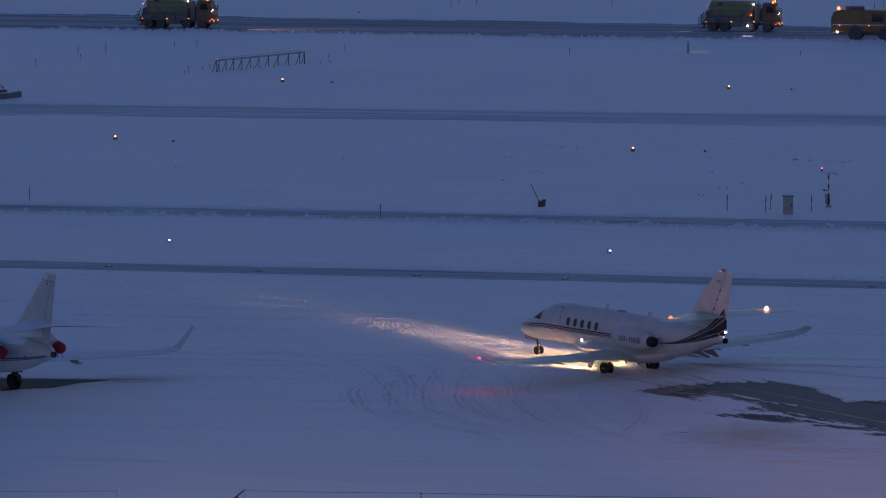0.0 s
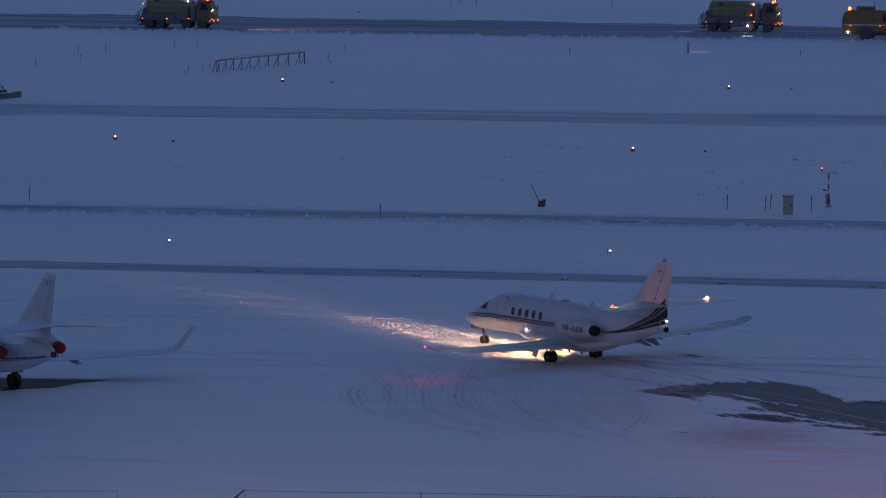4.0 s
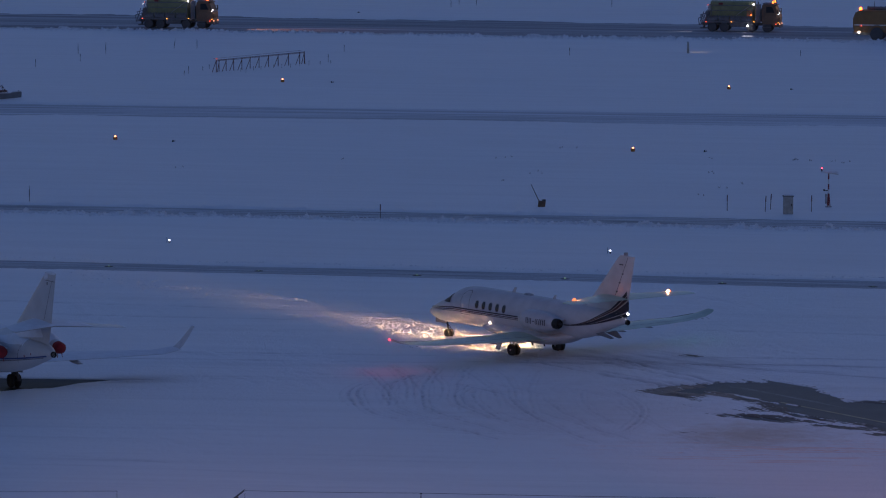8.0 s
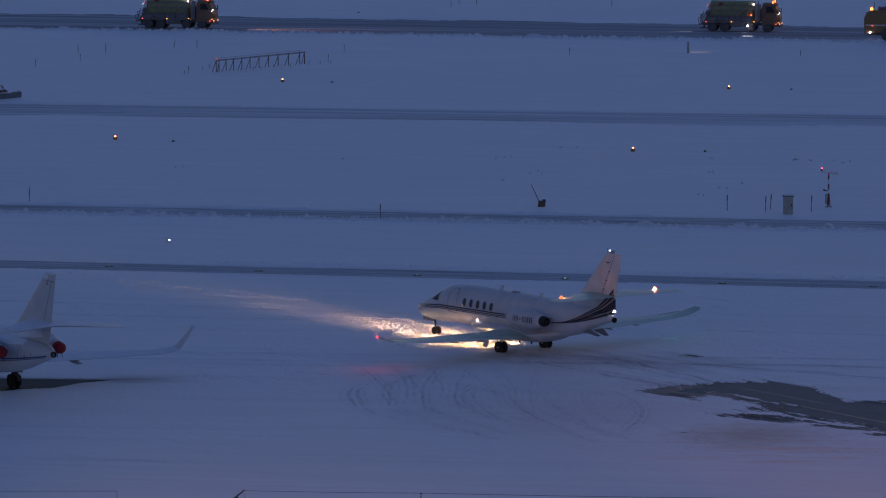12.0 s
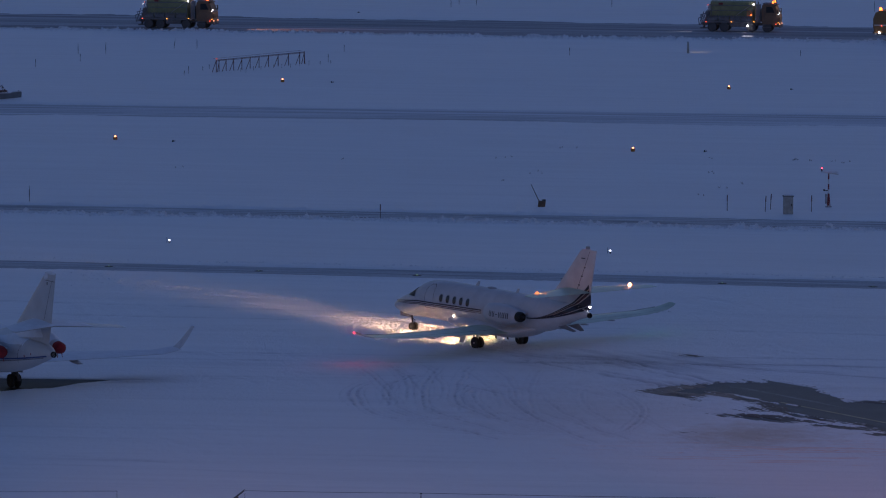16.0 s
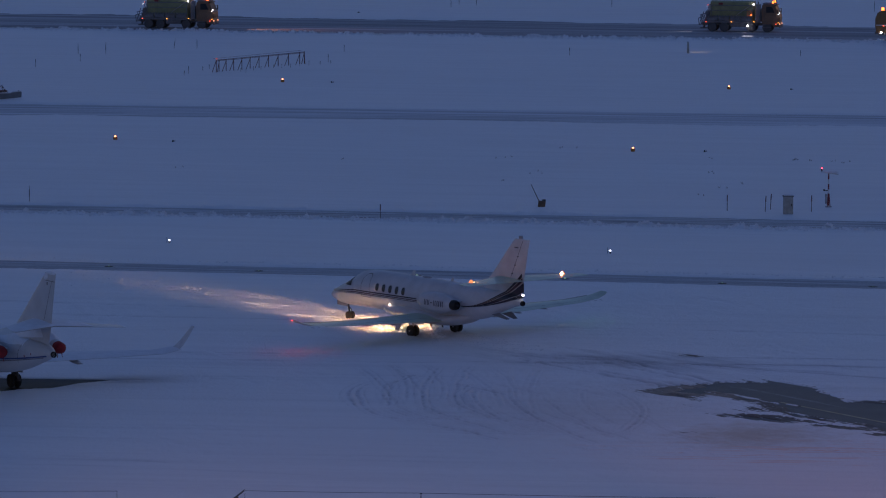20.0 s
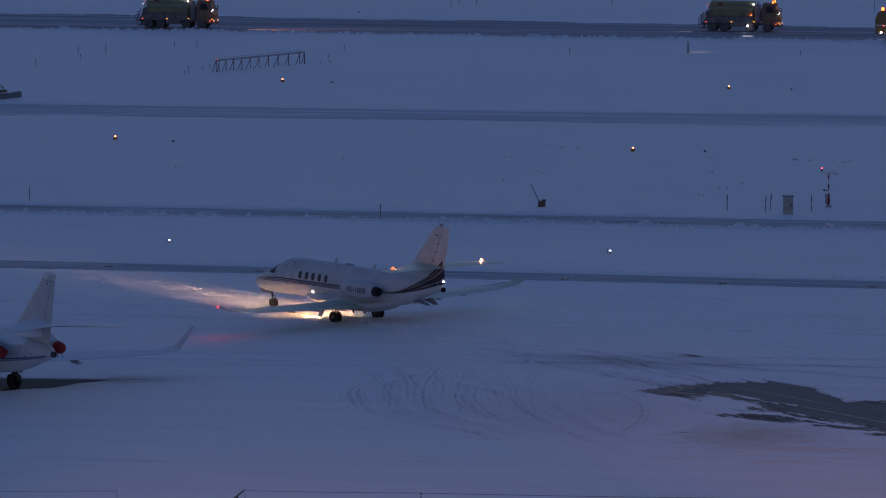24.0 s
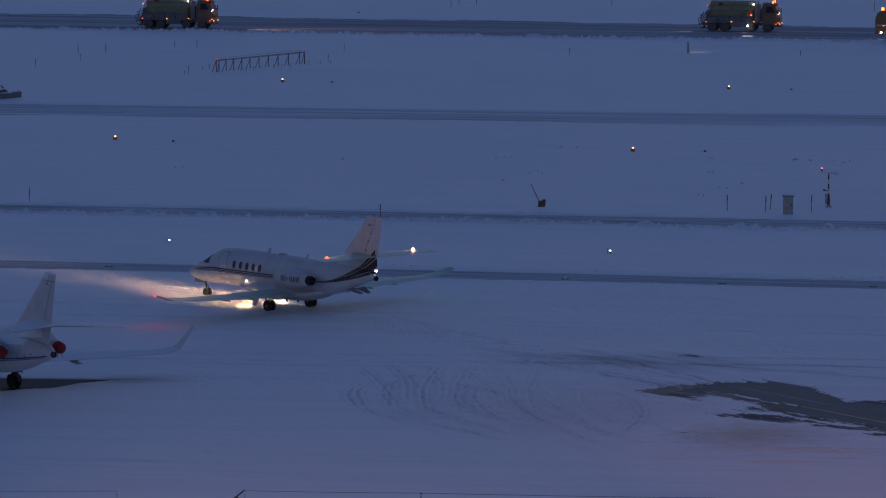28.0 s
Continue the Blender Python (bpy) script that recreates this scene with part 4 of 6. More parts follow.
    for x, y in ((-0.2, 0.5), (-0.9, 0.2), (-1.7, -0.3), (-2.4, 0.3), (0.9, -0.2)):
        bm = new_bm()
        plate(bm, [(x, 0.78), (x - 0.16, 0.78), (x - 0.2, 0.52), (x - 0.08, 0.52)], 0.02, Matrix.Translation((0, y, 0)))
        part("belly_aerial", bm, BLACK, jet)
    part("tail_light", ball(new_bm(), (-8.30, 0, 3.09), 0.06, 12), TAIL_GLOW, fin, "bright white tail light")
    part("tail_exhaust", lathe(new_bm(), [(-8.15, 0.12), (-8.30, 0.155), (-8.34, 0.14), (-8.25, 0.10)], 18, Matrix.Translation((0, 0, 2.62))), SOOT, fus, "black tailcone exhaust")
    # landing lights in the leading edge of the wing roots: a long-throw lamp in a deep bowl beside a shallow one that spreads
    for side in (1, -1):
        m = Matrix.Translation((1.02, side * 1.46, 1.05)) @ Matrix.Rotation(radians(-side * 2.0), 4, "Z") @ Matrix.Rotation(radians(5.5), 4, "Y")
        bowl = part("landing_light", lathe(new_bm(), [(-0.30, 0.02), (-0.12, 0.075), (0.12, 0.085), (0.58, 0.080), (0.58, 0.064), (0.12, 0.068), (-0.03, 0.066)], 20, m), CHASSIS, jet, "landing light bowl in the wing root")
        bm = new_bm()
        lathe(bm, [(-0.012, 0.056), (0.0, 0.054)], 20, m)
        part("lamp_lens", bm, LANDING_GLOW, bowl, "glowing landing light lens")
        low = Matrix.Translation((1.12, side * 1.26, 0.98)) @ Matrix.Rotation(radians(14), 4, "Y")
        bowl = part("taxi_light", lathe(new_bm(), [(-0.16, 0.02), (-0.15, 0.08), (0.06, 0.10), (0.06, 0.085), (-0.12, 0.075)], 18, low), CHASSIS, jet, "taxi light bowl beside the wing root")
        bm = new_bm()
        lathe(bm, [(-0.10, 0.07), (-0.09, 0.065)], 18, low)
        part("lamp_lens", bm, SPREAD_GLOW, bowl, "glowing taxi light lens")
        part("inspection_light", ball(new_bm(), (3.20, side * (hull_side(JET, 3.2, 1.46, 0.02)), 1.46), 0.040, 10), ICE_GLOW, fus, "small wing inspection light")
    # nose gear
    ng = new_bm()
    rod(ng, (8.40, 0, 0.24), (8.58, 0, 1.15), 0.055)
    rod(ng, (8.36, 0, 0.24), (8.45, 0, 0.62), 0.038)
    rod(ng, (8.36, -0.17, 0.235), (8.36, 0.17, 0.235), 0.035)
    rod(ng, (8.50, 0, 0.72), (9.15, 0, 1.08), 0.03)
    rod(ng, (8.30, 0, 0.42), (8.20, 0, 0.58), 0.02)
    rod(ng, (8.20, 0, 0.58), (8.44, 0, 0.72), 0.02)
    nose_gear = part("nose_gear", ng, BLACK, jet, "dark nose gear strut")
    bm = new_bm()
    box(bm, 8.25, 9.30, 0.24, 0.27, 0.80, 1.08, 0.01)
    box(bm, 8.25, 9.30, -0.27, -0.24, 0.80, 1.08, 0.01)
    part("gear_door", bm, GUARD, nose_gear)
    bm = new_bm()
    lathe(bm, [(0.0, 0.03), (0.05, 0.06), (0.07, 0.06), (0.075, 0.02)], 12, Matrix.Translation((8.62, 0, 0.80)))
    part("taxi_light", bm, ICE_GLOW, nose_gear)
    tyre = wheel_mesh(0.235, 0.15, 0.12)
    for y in (0.13, -0.13):
        turning.append((add_wheel(jet, tyre, pose(8.36, y, 0.235)), (8.36, y, 0.235), 0.235))
    tyre = wheel_mesh(0.335, 0.20, 0.17)
    for side in (1, -1):
        bm = new_bm()
        rod(bm, (0.0, side * 1.56, 0.33), (0.05, side * 1.50, 1.15), 0.075)
        rod(bm, (0.0, side * 1.30, 0.335), (0.0, side * 1.82, 0.335), 0.045)
        rod(bm, (0.35, side * 1.56, 0.55), (0.02, side * 1.56, 0.40), 0.045)
        rod(bm, (0.35, side * 1.56, 0.55), (0.30, side * 1.52, 1.10), 0.045)
        rod(bm, (-0.02, side * 1.55, 0.62), (-0.05, side * 0.75, 0.98), 0.035)
        gear = part("main_gear", bm, STEEL, jet, "steel main gear strut")
        bm = new_bm()
        m = Matrix.Translation((0, side * 2.02, 0))
        plate(bm, [(1.10, 0.30), (0.72, 0.28), (0.30, 0.98), (0.75, 0.98)], 0.035, m)
        part("gear_door", bm, JET_WHITE, gear)
        for y in (1.41, 1.71):
            turning.append((add_wheel(jet, tyre, pose(0, side * y, 0.335)), (0, side * y, 0.335), 0.335))
    # turning reflector
    bm = new_bm()
    n, gap = 18, radians(60)
    ring_a = []
    for i in range(n + 1):
        a = gap / 2 + (2 * math.pi - gap) * i / n
        ring_a.append((math.cos(a), math.sin(a)))
    for r, lo, hi in ((0.118, 0.0, 0.165), (0.111, 0.0, 0.165)):
        rows = [[bm.verts.new((r * c, r * s, z)) for c, s in ring_a] for z in (lo, hi)]
        for i in range(n):
            bm.faces.new((rows[0][i], rows[0][i + 1], rows[1][i + 1], rows[1][i]))
    rod(bm, (0, 0, 0.165), (0, 0, 0.175), 0.118, 0.09, 18)
    turner = part("turning_reflector", bm, GLASS_FRAME, jet, "turning reflector hood", at=pose(-8.1, 0, 6.26))
    part("beacon_lamp", ball(new_bm(), (0.0, 0, 0.085), 0.082, 14), BEACON_GLOW, turner, "glowing red beacon lamp")
    return turner


turning = []
beacon_turner = build_jet()


# ---------------------------------------------------------------- the parked jet under snow
PARKED = [(11.2, 1.75, 0.03, 0.03, 0.03), (10.6, 1.78, 0.42, 0.35, 0.38), (9.4, 1.95, 0.82, 0.7, 0.75), (7.8, 2.22, 1.1, 1.05, 1.05), (6.2, 2.35, 1.23, 1.23, 1.2),
          (-1.5, 2.35, 1.23, 1.23, 1.2), (-3.2, 2.42, 1.15, 1.16, 1.1), (-5.0, 2.58, 0.93, 0.95, 0.92), (-6.8, 2.78, 0.62, 0.68, 0.60), (-8.0, 2.90, 0.36, 0.42, 0.34), (-8.6, 2.93, 0.17, 0.18, 0.16)]


def snow_cap(st, x0, x1, spread, thick, steps=40, seed=1):
    """Snow lying on the top of a hull."""
    bm = new_bm()
    rings = []
    for i in range(steps + 1):
        x = x0 + (x1 - x0) * i / steps
        zc, hw, ht, hb = spline(st, x)
        end = min(1, 6 * i / steps, 6 * (1 - i / steps)) ** 0.5
        ring = []
        for j in range(13):
            w = spread * (1 + 0.25 * noise.noise(Vector((x * 1.3, seed, 0 if j < 7 else 4))))
            a = radians(90 + (j - 6) / 6 * w)
            t = thick * end * (1 - ((j - 6) / 6) ** 2) ** 0.6 * (0.8 + 0.5 * noise.noise(Vector((x * 1.1, j * 0.4, seed))))
            ring.append(Vector((x, (hw + t + 0.004) * math.cos(a), zc + (ht + t + 0.004) * math.sin(a))))
        low = [Vector((x, (hw - 0.05) * math.cos(radians(90 + k * spread * 0.8)), zc + (ht - 0.05) * math.sin(radians(90 + k * spread * 0.8)))) for k in (1, 0.4, -0.4, -1)]
        rings.append(ring + low)
    return loft(bm, rings)


def build_parked_jet():
    jet2 = thing("parked_jet", pose(-24.19, 236.24, 0, 0, 0, 119.5), "snow-covered parked business jet with red engine covers", "airplane")
    fus = part("fuselage", hull(new_bm(), PARKED, 70), GREY_PAINT, jet2, "off-white fuselage with a blue line")
    part("snow_cover", snow_cap(PARKED, 9.5, -6.2, 58, 0.10, 60), CAKE, fus, "snow lying along the fuselage top")
    for side in (1, -1):
        bm = new_bm()
        decal(bm, PARKED, lambda u, v: (9.6 - 17.9 * u, 2.0 + 0.75 * max(0, (u - 0.62) / 0.38) ** 1.5 + 0.075 * v), 60, 1, side)
        part("blue_line", bm, BLUE, fus)
        bm = new_bm()
        decal(bm, PARKED, lambda u, v: (9.6 - 17.6 * u, 1.90 + 0.75 * max(0, (u - 0.62) / 0.38) ** 1.5 + 0.03 * v), 60, 1, side)
        part("thin_line", bm, BAR_GREY, fus)
        for i in range(7):
            x = 5.4 - 0.95 * i
            part("cabin_window", oval_decal(new_bm(), PARKED, x, 2.62, 0.18, 0.24, side, 0.012), DARK_GLASS, jet2)
        part("cockpit_window", decal(new_bm(), PARKED, lambda u, v: (8.9 - 1.0 * u - 0.25 * v, 2.35 + 0.42 * v), 6, 5, side), DARK_GLASS, jet2)
        st = [(0.9, 3.4, 5.0, 1.42, 0.10), (2.2, 2.6, 4.0, 1.44, 0.085), (5.0, 1.15, 2.9, 1.46, 0.06), (9.3, -0.8, 1.65, 1.54, 0.05), (10.25, -1.25, 1.30, 1.72, 0.05)]
        wing = part("wing", loft(new_bm(), wing_shape(10, side, st)), GREY_PAINT, jet2, "wing buried under snow")
        snowy = [(y, x + 0.01, c + 0.03, z + 0.014, t * 1.03 + 0.014) for y, x, c, z, t in st]
        part("snow_cover", loft(new_bm(), wing_shape(10, side, snowy)), CAKE, wing, "snow lying on the wing")
        bm = new_bm()
        rings = []
        for u in (0.0, 0.25, 0.6, 1.0):
            y, z = 10.24 + 0.66 * u ** 0.8, 1.70 + 1.28 * u ** 1.1
            x_le, c = -1.42 - 1.10 * u, 0.92 - 0.55 * u
            rings.append([Vector((p.x, side * (y + p.z * 0.8), z)) for p in aerofoil(x_le, c, 0, 0, 0.08)])
        part("winglet", loft(bm, rings), WINGLET, wing, "grey upswept winglet")
        for y in (4.65,):
            bm = new_bm()
            lathe(bm, [(-0.5, 0.02), (-1.0, 0.10), (-1.7, 0.11), (-2.3, 0.02)], 10, Matrix.Translation((-0.1 + (6.4 - y) * 0.14, side * y, 1.30)))
            part("flap_fairing", bm, WINGLET, wing)
        # engine with its red rear cover
        c = Matrix.Translation((0, side * 1.66, 2.80))
        nac = part("engine_nacelle", lathe(new_bm(), [(-2.2, 0.50), (-2.15, 0.58), (-2.6, 0.66), (-3.6, 0.70), (-4.5, 0.58), (-5.1, 0.40), (-5.6, 0.30), (-5.65, 0.26)], 30, c), GREY_PAINT, jet2)
        bm = new_bm()
        prof = [(-5.45, 0.31), (-5.50, 0.335), (-5.7, 0.325), (-5.9, 0.30), (-6.02, 0.25), (-6.10, 0.16), (-6.12, 0.03)]
        lathe(bm, prof, 26, c)
        for v in bm.verts:
            v.co += Vector(noise.noise_vector(v.co * 3.0)) * 0.04
        part("engine_cover", bm, RED_CLOTH, nac, "red cloth engine cover")
        for k in (-0.10, 0.12):
            part("cover_strap", rod(new_bm(), (-5.8, side * 1.66 + k, 2.52), (-5.85, side * 1.66 + k * 1.3, 2.30), 0.025, 0.012, 6), RED_CLOTH, nac)
        cap = [(-2.2, 2.80, 0.56, 0.56, 0.56), (-2.6, 2.8, 0.66, 0.66, 0.66), (-3.6, 2.8, 0.70, 0.70, 0.70), (-4.5, 2.8, 0.58, 0.58, 0.58), (-5.3, 2.8, 0.36, 0.36, 0.36)]
        sn = part("snow_cover", snow_cap(cap, -2.3, -5.2, 55, 0.09, 16, 7), CAKE, nac, "snow lying on the engine")
        sn.matrix_basis = pose(0, side * 1.66, 0)
        bm = new_bm()
        loft(bm, [aerofoil(-2.9, 2.2, side * y, 2.85, 0.1) for y in (0.7, 1.3)])
        part("pylon", bm, GREY_PAINT, nac)
        st = [(0.0, -6.1, 2.7, 4.36, 0.09), (1.0, -6.6, 2.25, 4.30, 0.085), (3.8, -8.05, 1.0, 4.10, 0.08), (3.95, -8.3, 0.7, 4.09, 0.05)]
        stab = part("stabiliser", loft(new_bm(), wing_shape(4, side, st)), GREY_PAINT, jet2)
        snowy = [(y, x + 0.01 - k, c + 0.03 - k, z + 0.05 - 0.010 * y, t + 0.045 - 0.02 * n) for n, (y, x, c, z, t, k) in enumerate(((0.0, -6.1, 2.7, 4.36, 0.09, 0.0), (1.0, -6.6, 2.25, 4.30, 0.085, 0.0), (1.9, -7.06, 1.85, 4.235, 0.082, 0.05), (2.2, -7.3, 1.45, 4.22, 0.06, 0.2)))]
        part("snow_cover", loft(new_bm(), wing_shape(4, side, snowy)), CAKE, stab, "snow lying on the stabiliser")
        bm = new_bm()
        rod(bm, (0.0, side * 1.62, 0.335), (0.1, side * 1.55, 1.45), 0.085)
        rod(bm, (0.0, side * 1.38, 0.335), (0.0, side * 1.88, 0.335), 0.05)
        rod(bm, (-0.05, side * 1.6, 0.62), (-1.0, side * 1.5, 1.45), 0.09)
        rod(bm, (-0.1, side * 1.6, 0.9), (-0.75, side * 1.55, 0.55), 0.05)
        rod(bm, (-0.15, side * 1.6, 1.15), (-0.85, side * 1.6, 0.48), 0.075, 0.06)
        rod(bm, (-0.85, side * 1.6, 0.48), (-0.3, side * 1.6, 0.40), 0.05)
        gear = part("main_gear", bm, CHASSIS, jet2)
        bm = new_bm()
        plate(bm, [(0.35, 0.75), (-0.35, 0.80), (-0.42, 1.45), (0.45, 1.45)], 0.04, Matrix.Translation((0, side * 1.98, 0)))
        part("gear_door", bm, GREY_PAINT, gear)
        tyre = wheel_mesh(0.36, 0.24, 0.18)
        for y in (1.46, 1.82):
            add_wheel(jet2, tyre, pose(0, side * y, 0.36))
    bm = new_bm()
    FN = ((2.9, -3.4, -8.0, 0.12), (3.7, -3.75, -8.2, 0.10), (4.3, -4.5, -8.38, 0.09), (6.75, -7.42, -8.95, 0.09), (7.07, -7.75, -9.02, 0.08), (7.12, -8.0, -8.95, 0.04))
    loft(bm, [upright_foil(le, le - te, z, th) for z, le, te, th in FN])
    fin = part("fin", bm, GREY_PAINT, jet2, "tall grey-white fin")

    def fn_side(x, z):
        for lo, hi in zip(FN, FN[1:]):
            if lo[0] <= z <= hi[0]:
                break
        u = min(1, max(0, (z - lo[0]) / (hi[0] - lo[0])))
        le, te, th = (lo[k] + (hi[k] - lo[k]) * u for k in (1, 2, 3))
        q = min(1, max(0, (le - x) / (le - te)))
        return (5 * th * (0.2969 * math.sqrt(q) - 0.126 * q - 0.3516 * q * q + 0.2843 * q ** 3 - 0.1015 * q ** 4) + 0.002) * (le - te) + 0.008
    for side in (1, -1):
        bm = new_bm()
        decal(bm, None, lambda u, v: (-7.55 - 1.02 * u - 0.03 * v, 4.25 + 2.4 * u), 8, 1, side, y_of=fn_side)
        part("rudder_seam", bm, SEAM, fin)
        bm = new_bm()
        decal(bm, None, lambda u, v: (-7.95 - 0.95 * u, 6.66 + 0.03 * v), 5, 1, side, y_of=fn_side)
        part("rudder_seam", bm, SEAM, fin)
    # snow heaped at the foot of the fin
    bm = new_bm()
    rings = []
    for i in range(13):
        u = i / 12
        x = -3.2 - 4.6 * u
        w = 0.42 * math.sin(math.pi * min(1, 0.15 + u * 0.85)) + 0.02
        top = 3.45 + 0.80 * u + 0.08 * noise.noise(Vector((x * 2, 0, 3)))
        rings.append([Vector((x, w, 3.2 + 0.5 * u)), Vector((x, w * 0.8, top - 0.10)), Vector((x, 0, top)), Vector((x, -w * 0.8, top - 0.10)), Vector((x, -w, 3.2 + 0.5 * u))])
    part("snow_cover", loft(bm, rings), CAKE, fin, "snow heaped at the foot of the fin")
    bm = new_bm()
    ball(bm, (-8.4, 0, 7.08), 0.3, 14, (1.9, 0.42, 0.30))
    ball(bm, (-7.95, 0.05, 6.88), 0.2, 12, (1.2, 0.5, 0.9))
    part("snow_cap", bm, CAKE, fin)
    part("tail_exhaust", lathe(new_bm(), [(-8.5, 0.15), (-8.72, 0.155), (-8.75, 0.13), (-8.6, 0.11)], 20, Matrix.Translation((0, 0, 2.90))), SOOT, fus, "black tailcone outlet")
    for side in (1, -1):
        bm = new_bm()
        n = 8
        for i in range(n):
            q = []
            for u in (i / n, (i + 1) / n):
                z = 2.15 + 1.05 * u
                for w in (-0.012, 0.012):
                    x = -5.75 - 0.35 * u + w
                    q.append((x, side * hull_side(PARKED, x, z, 0.01), z))
            bm.faces.new([bm.verts.new(q[k]) for k in (0, 1, 3, 2)])
        part("panel_seam", bm, SEAM, fus)
        for x, z in ((-6.5, 2.62), (-7.1, 2.78)):
            part("red_tag", oval_decal(new_bm(), PARKED, x, z, 0.035, 0.06, side, 0.015), RED_CLOTH, fus, "small red warning tag")
        bm = new_bm()
        box(bm, -8.15, -8.05, side * 0.05 - 0.03, side * 0.05 + 0.03, 6.45, 6.60, 0.01)
        part("hinge_fairing", bm, BAR_GREY, fin)
    bm = new_bm()
    rod(bm, (-4.3, 0.25, 3.35), (-4.42, 0.25, 3.85), 0.02, 0.012, 6)
    part("blade_aerial", bm, BLACK, fus)
    bm = new_bm()
    rod(bm, (8.2, 0, 0.25), (8.3, 0, 1.5), 0.07)
    rod(bm, (8.2, -0.2, 0.26), (8.2, 0.2, 0.26), 0.04)
    part("nose_gear", bm, STEEL, jet2)
    tyre = wheel_mesh(0.26, 0.16, 0.13)
    for y in (0.15, -0.15):
        add_wheel(jet2, tyre, pose(8.2, y, 0.26))


build_parked_jet()


# ---------------------------------------------------------------- trucks on the far taxiway
TRUCK_WHEEL = wheel_mesh(0.54, 0.36, 0.30, HAZED_RUBBER)


truck_hoods = []


def spreader_truck(m, label, lit_front):
    t = thing("spreader_truck", m, label, "truck", "spreader trucks")
    bm = new_bm()
    box(bm, 0.4, 9.2, -0.45, 0.45, 0.72, 1.0, 0.03)
    for x in (1.7, 3.1, 6.2, 8.05):
        rod(bm, (x, -1.0, 0.54), (x, 1.0, 0.54), 0.09)
    box(bm, 3.8, 5.6, -1.15, -0.55, 0.55, 1.05, 0.05)
    box(bm, 3.8, 5.6, 0.55, 1.15, 0.55, 1.05, 0.05)
    part("chassis", bm, TRUCK_FRAME, t, "dirty black chassis with side tanks")
    for s in (1, -1):
        for x0, x1 in ((1.25, 2.35), (2.45, 3.65), (3.75, 4.9), (5.0, 6.3)):
            bm = new_bm()
            box(bm, x0, x1, s * 1.10 - 0.16, s * 1.10 + 0.16, 1.26, 1.70, 0.03)
            part("side_locker", bm, TRUCK_FRAME, t)
    bm = new_bm()
    rows = []
    for x, s in ((1.5, 0.97), (1.55, 1.0), (6.35, 1.0), (6.4, 0.97)):
        rows.append([Vector((x, y * s, z)) for y, z in ((-0.85, 1.25), (-1.24, 1.75), (-1.27, 2.95), (-1.05, 3.42), (0, 3.52), (1.05, 3.42), (1.27, 2.95), (1.24, 1.75), (0.85, 1.25))])
    hopper = part("hopper", loft(bm, rows), OLIVE, t, "yellow-green covered spreader hopper")
    for i in range(9):
        x = 1.6 + 0.585 * i
        for s in (1, -1):
            bm = new_bm()
            box(bm, x, x + 0.07, s * 1.25 - 0.035, s * 1.25 + 0.045 * s + 0.035, 1.8, 2.95, 0.01)
            part("hopper_rib", bm, TRUCK_FRAME if i in (0, 8) else OLIVE, hopper)
    for z in (1.72, 2.42, 3.0):
        for s in (1, -1):
            bm = new_bm()
            box(bm, 1.5, 6.4, s * 1.30 - 0.03, s * 1.30 + 0.03, z, z + 0.09, 0.01)
            part("side_rail", bm, TRUCK_FRAME, hopper)
    hook = finish(box(new_bm(), -0.06, 0.06, -0.04, 0.04, -0.10, 0.10, 0.02), TRUCK_FRAME, "hook")
    for i in range(15):
        for s in (1, -1):
            same_part("hook", hook, hopper, pose(1.65 + 0.33 * i, s * 1.34, 1.80))
    for s in (1, -1):
        part("red_plate", box(new_bm(), 2.45, 2.95, s * 1.285 - 0.012, s * 1.285 + 0.012, 3.12, 3.34, 0.005), MAST_RED, hopper, "small red plate")
    bm = new_bm()
    box(bm, 1.0, 6.4, -1.22, 1.22, 1.02, 1.24, 0.03)
    part("subframe", bm, TRUCK_FRAME, t)
    bm = new_bm()
    for s in (1, -1):
        rod(bm, (4.5, s * 1.33, 1.9), (6.2, s * 1.33, 3.1), 0.035, seg=6)
        for i in range(5):
            rod(bm, (6.25, s * 0.9 - 0.2, 1.3 + 0.35 * i), (6.25, s * 0.9 + 0.2, 1.3 + 0.35 * i), 0.02, seg=6)
    part("ladder", bm, STEEL, t)
    # cab
    bm = new_bm()
    prof = [(7.45, 0.95), (7.45, 3.05), (7.65, 3.22), (8.85, 3.15), (9.28, 2.1), (9.42, 1.95), (9.45, 0.62), (8.75, 0.62), (8.62, 1.0), (7.6, 1.0)]
    plate(bm, prof, 2.42)
    bmesh.ops.bevel(bm, geom=[e for e in bm.edges if abs(e.verts[0].co.y - e.verts[1].co.y) < 0.01], offset=0.07, segments=2, affect="EDGES")
    cab = part("cab", bm, ORANGE, t, "orange driver's cab")
    for s in (1, -1):
        bm = new_bm()
        plate(bm, [(7.95, 2.25), (7.95, 2.95), (8.62, 2.92), (8.92, 2.25)], 0.02, Matrix.Translation((0, s * 1.222, 0)))
        part("side_window", bm, CAB_GLASS, cab, "dark cab side window")
        bm = new_bm()
        box(bm, 9.25, 9.34, s * 1.45 - 0.10, s * 1.45 + 0.10, 2.1, 2.65, 0.03)
        rod(bm, (9.1, s * 1.2, 2.6), (9.3, s * 1.45, 2.6), 0.02, seg=6)
        part("mirror", bm, BLACK, cab)
        bm = new_bm()
        box(bm, 9.44, 9.50, s * 0.9 - 0.12, s * 0.9 + 0.12, 0.88, 1.02, 0.03)
        part("headlight", bm, HEAD_GLOW, cab, "lit headlight")
    for x, z in ((9.36, 2.05), (9.50, 2.25)):
        part("marker_lamp", ball(new_bm(), (x, -1.40, z), 0.038, 8), WORK_GLOW, cab, "tiny white marker lamp")
    for s in (1, -1):
        bm = new_bm()
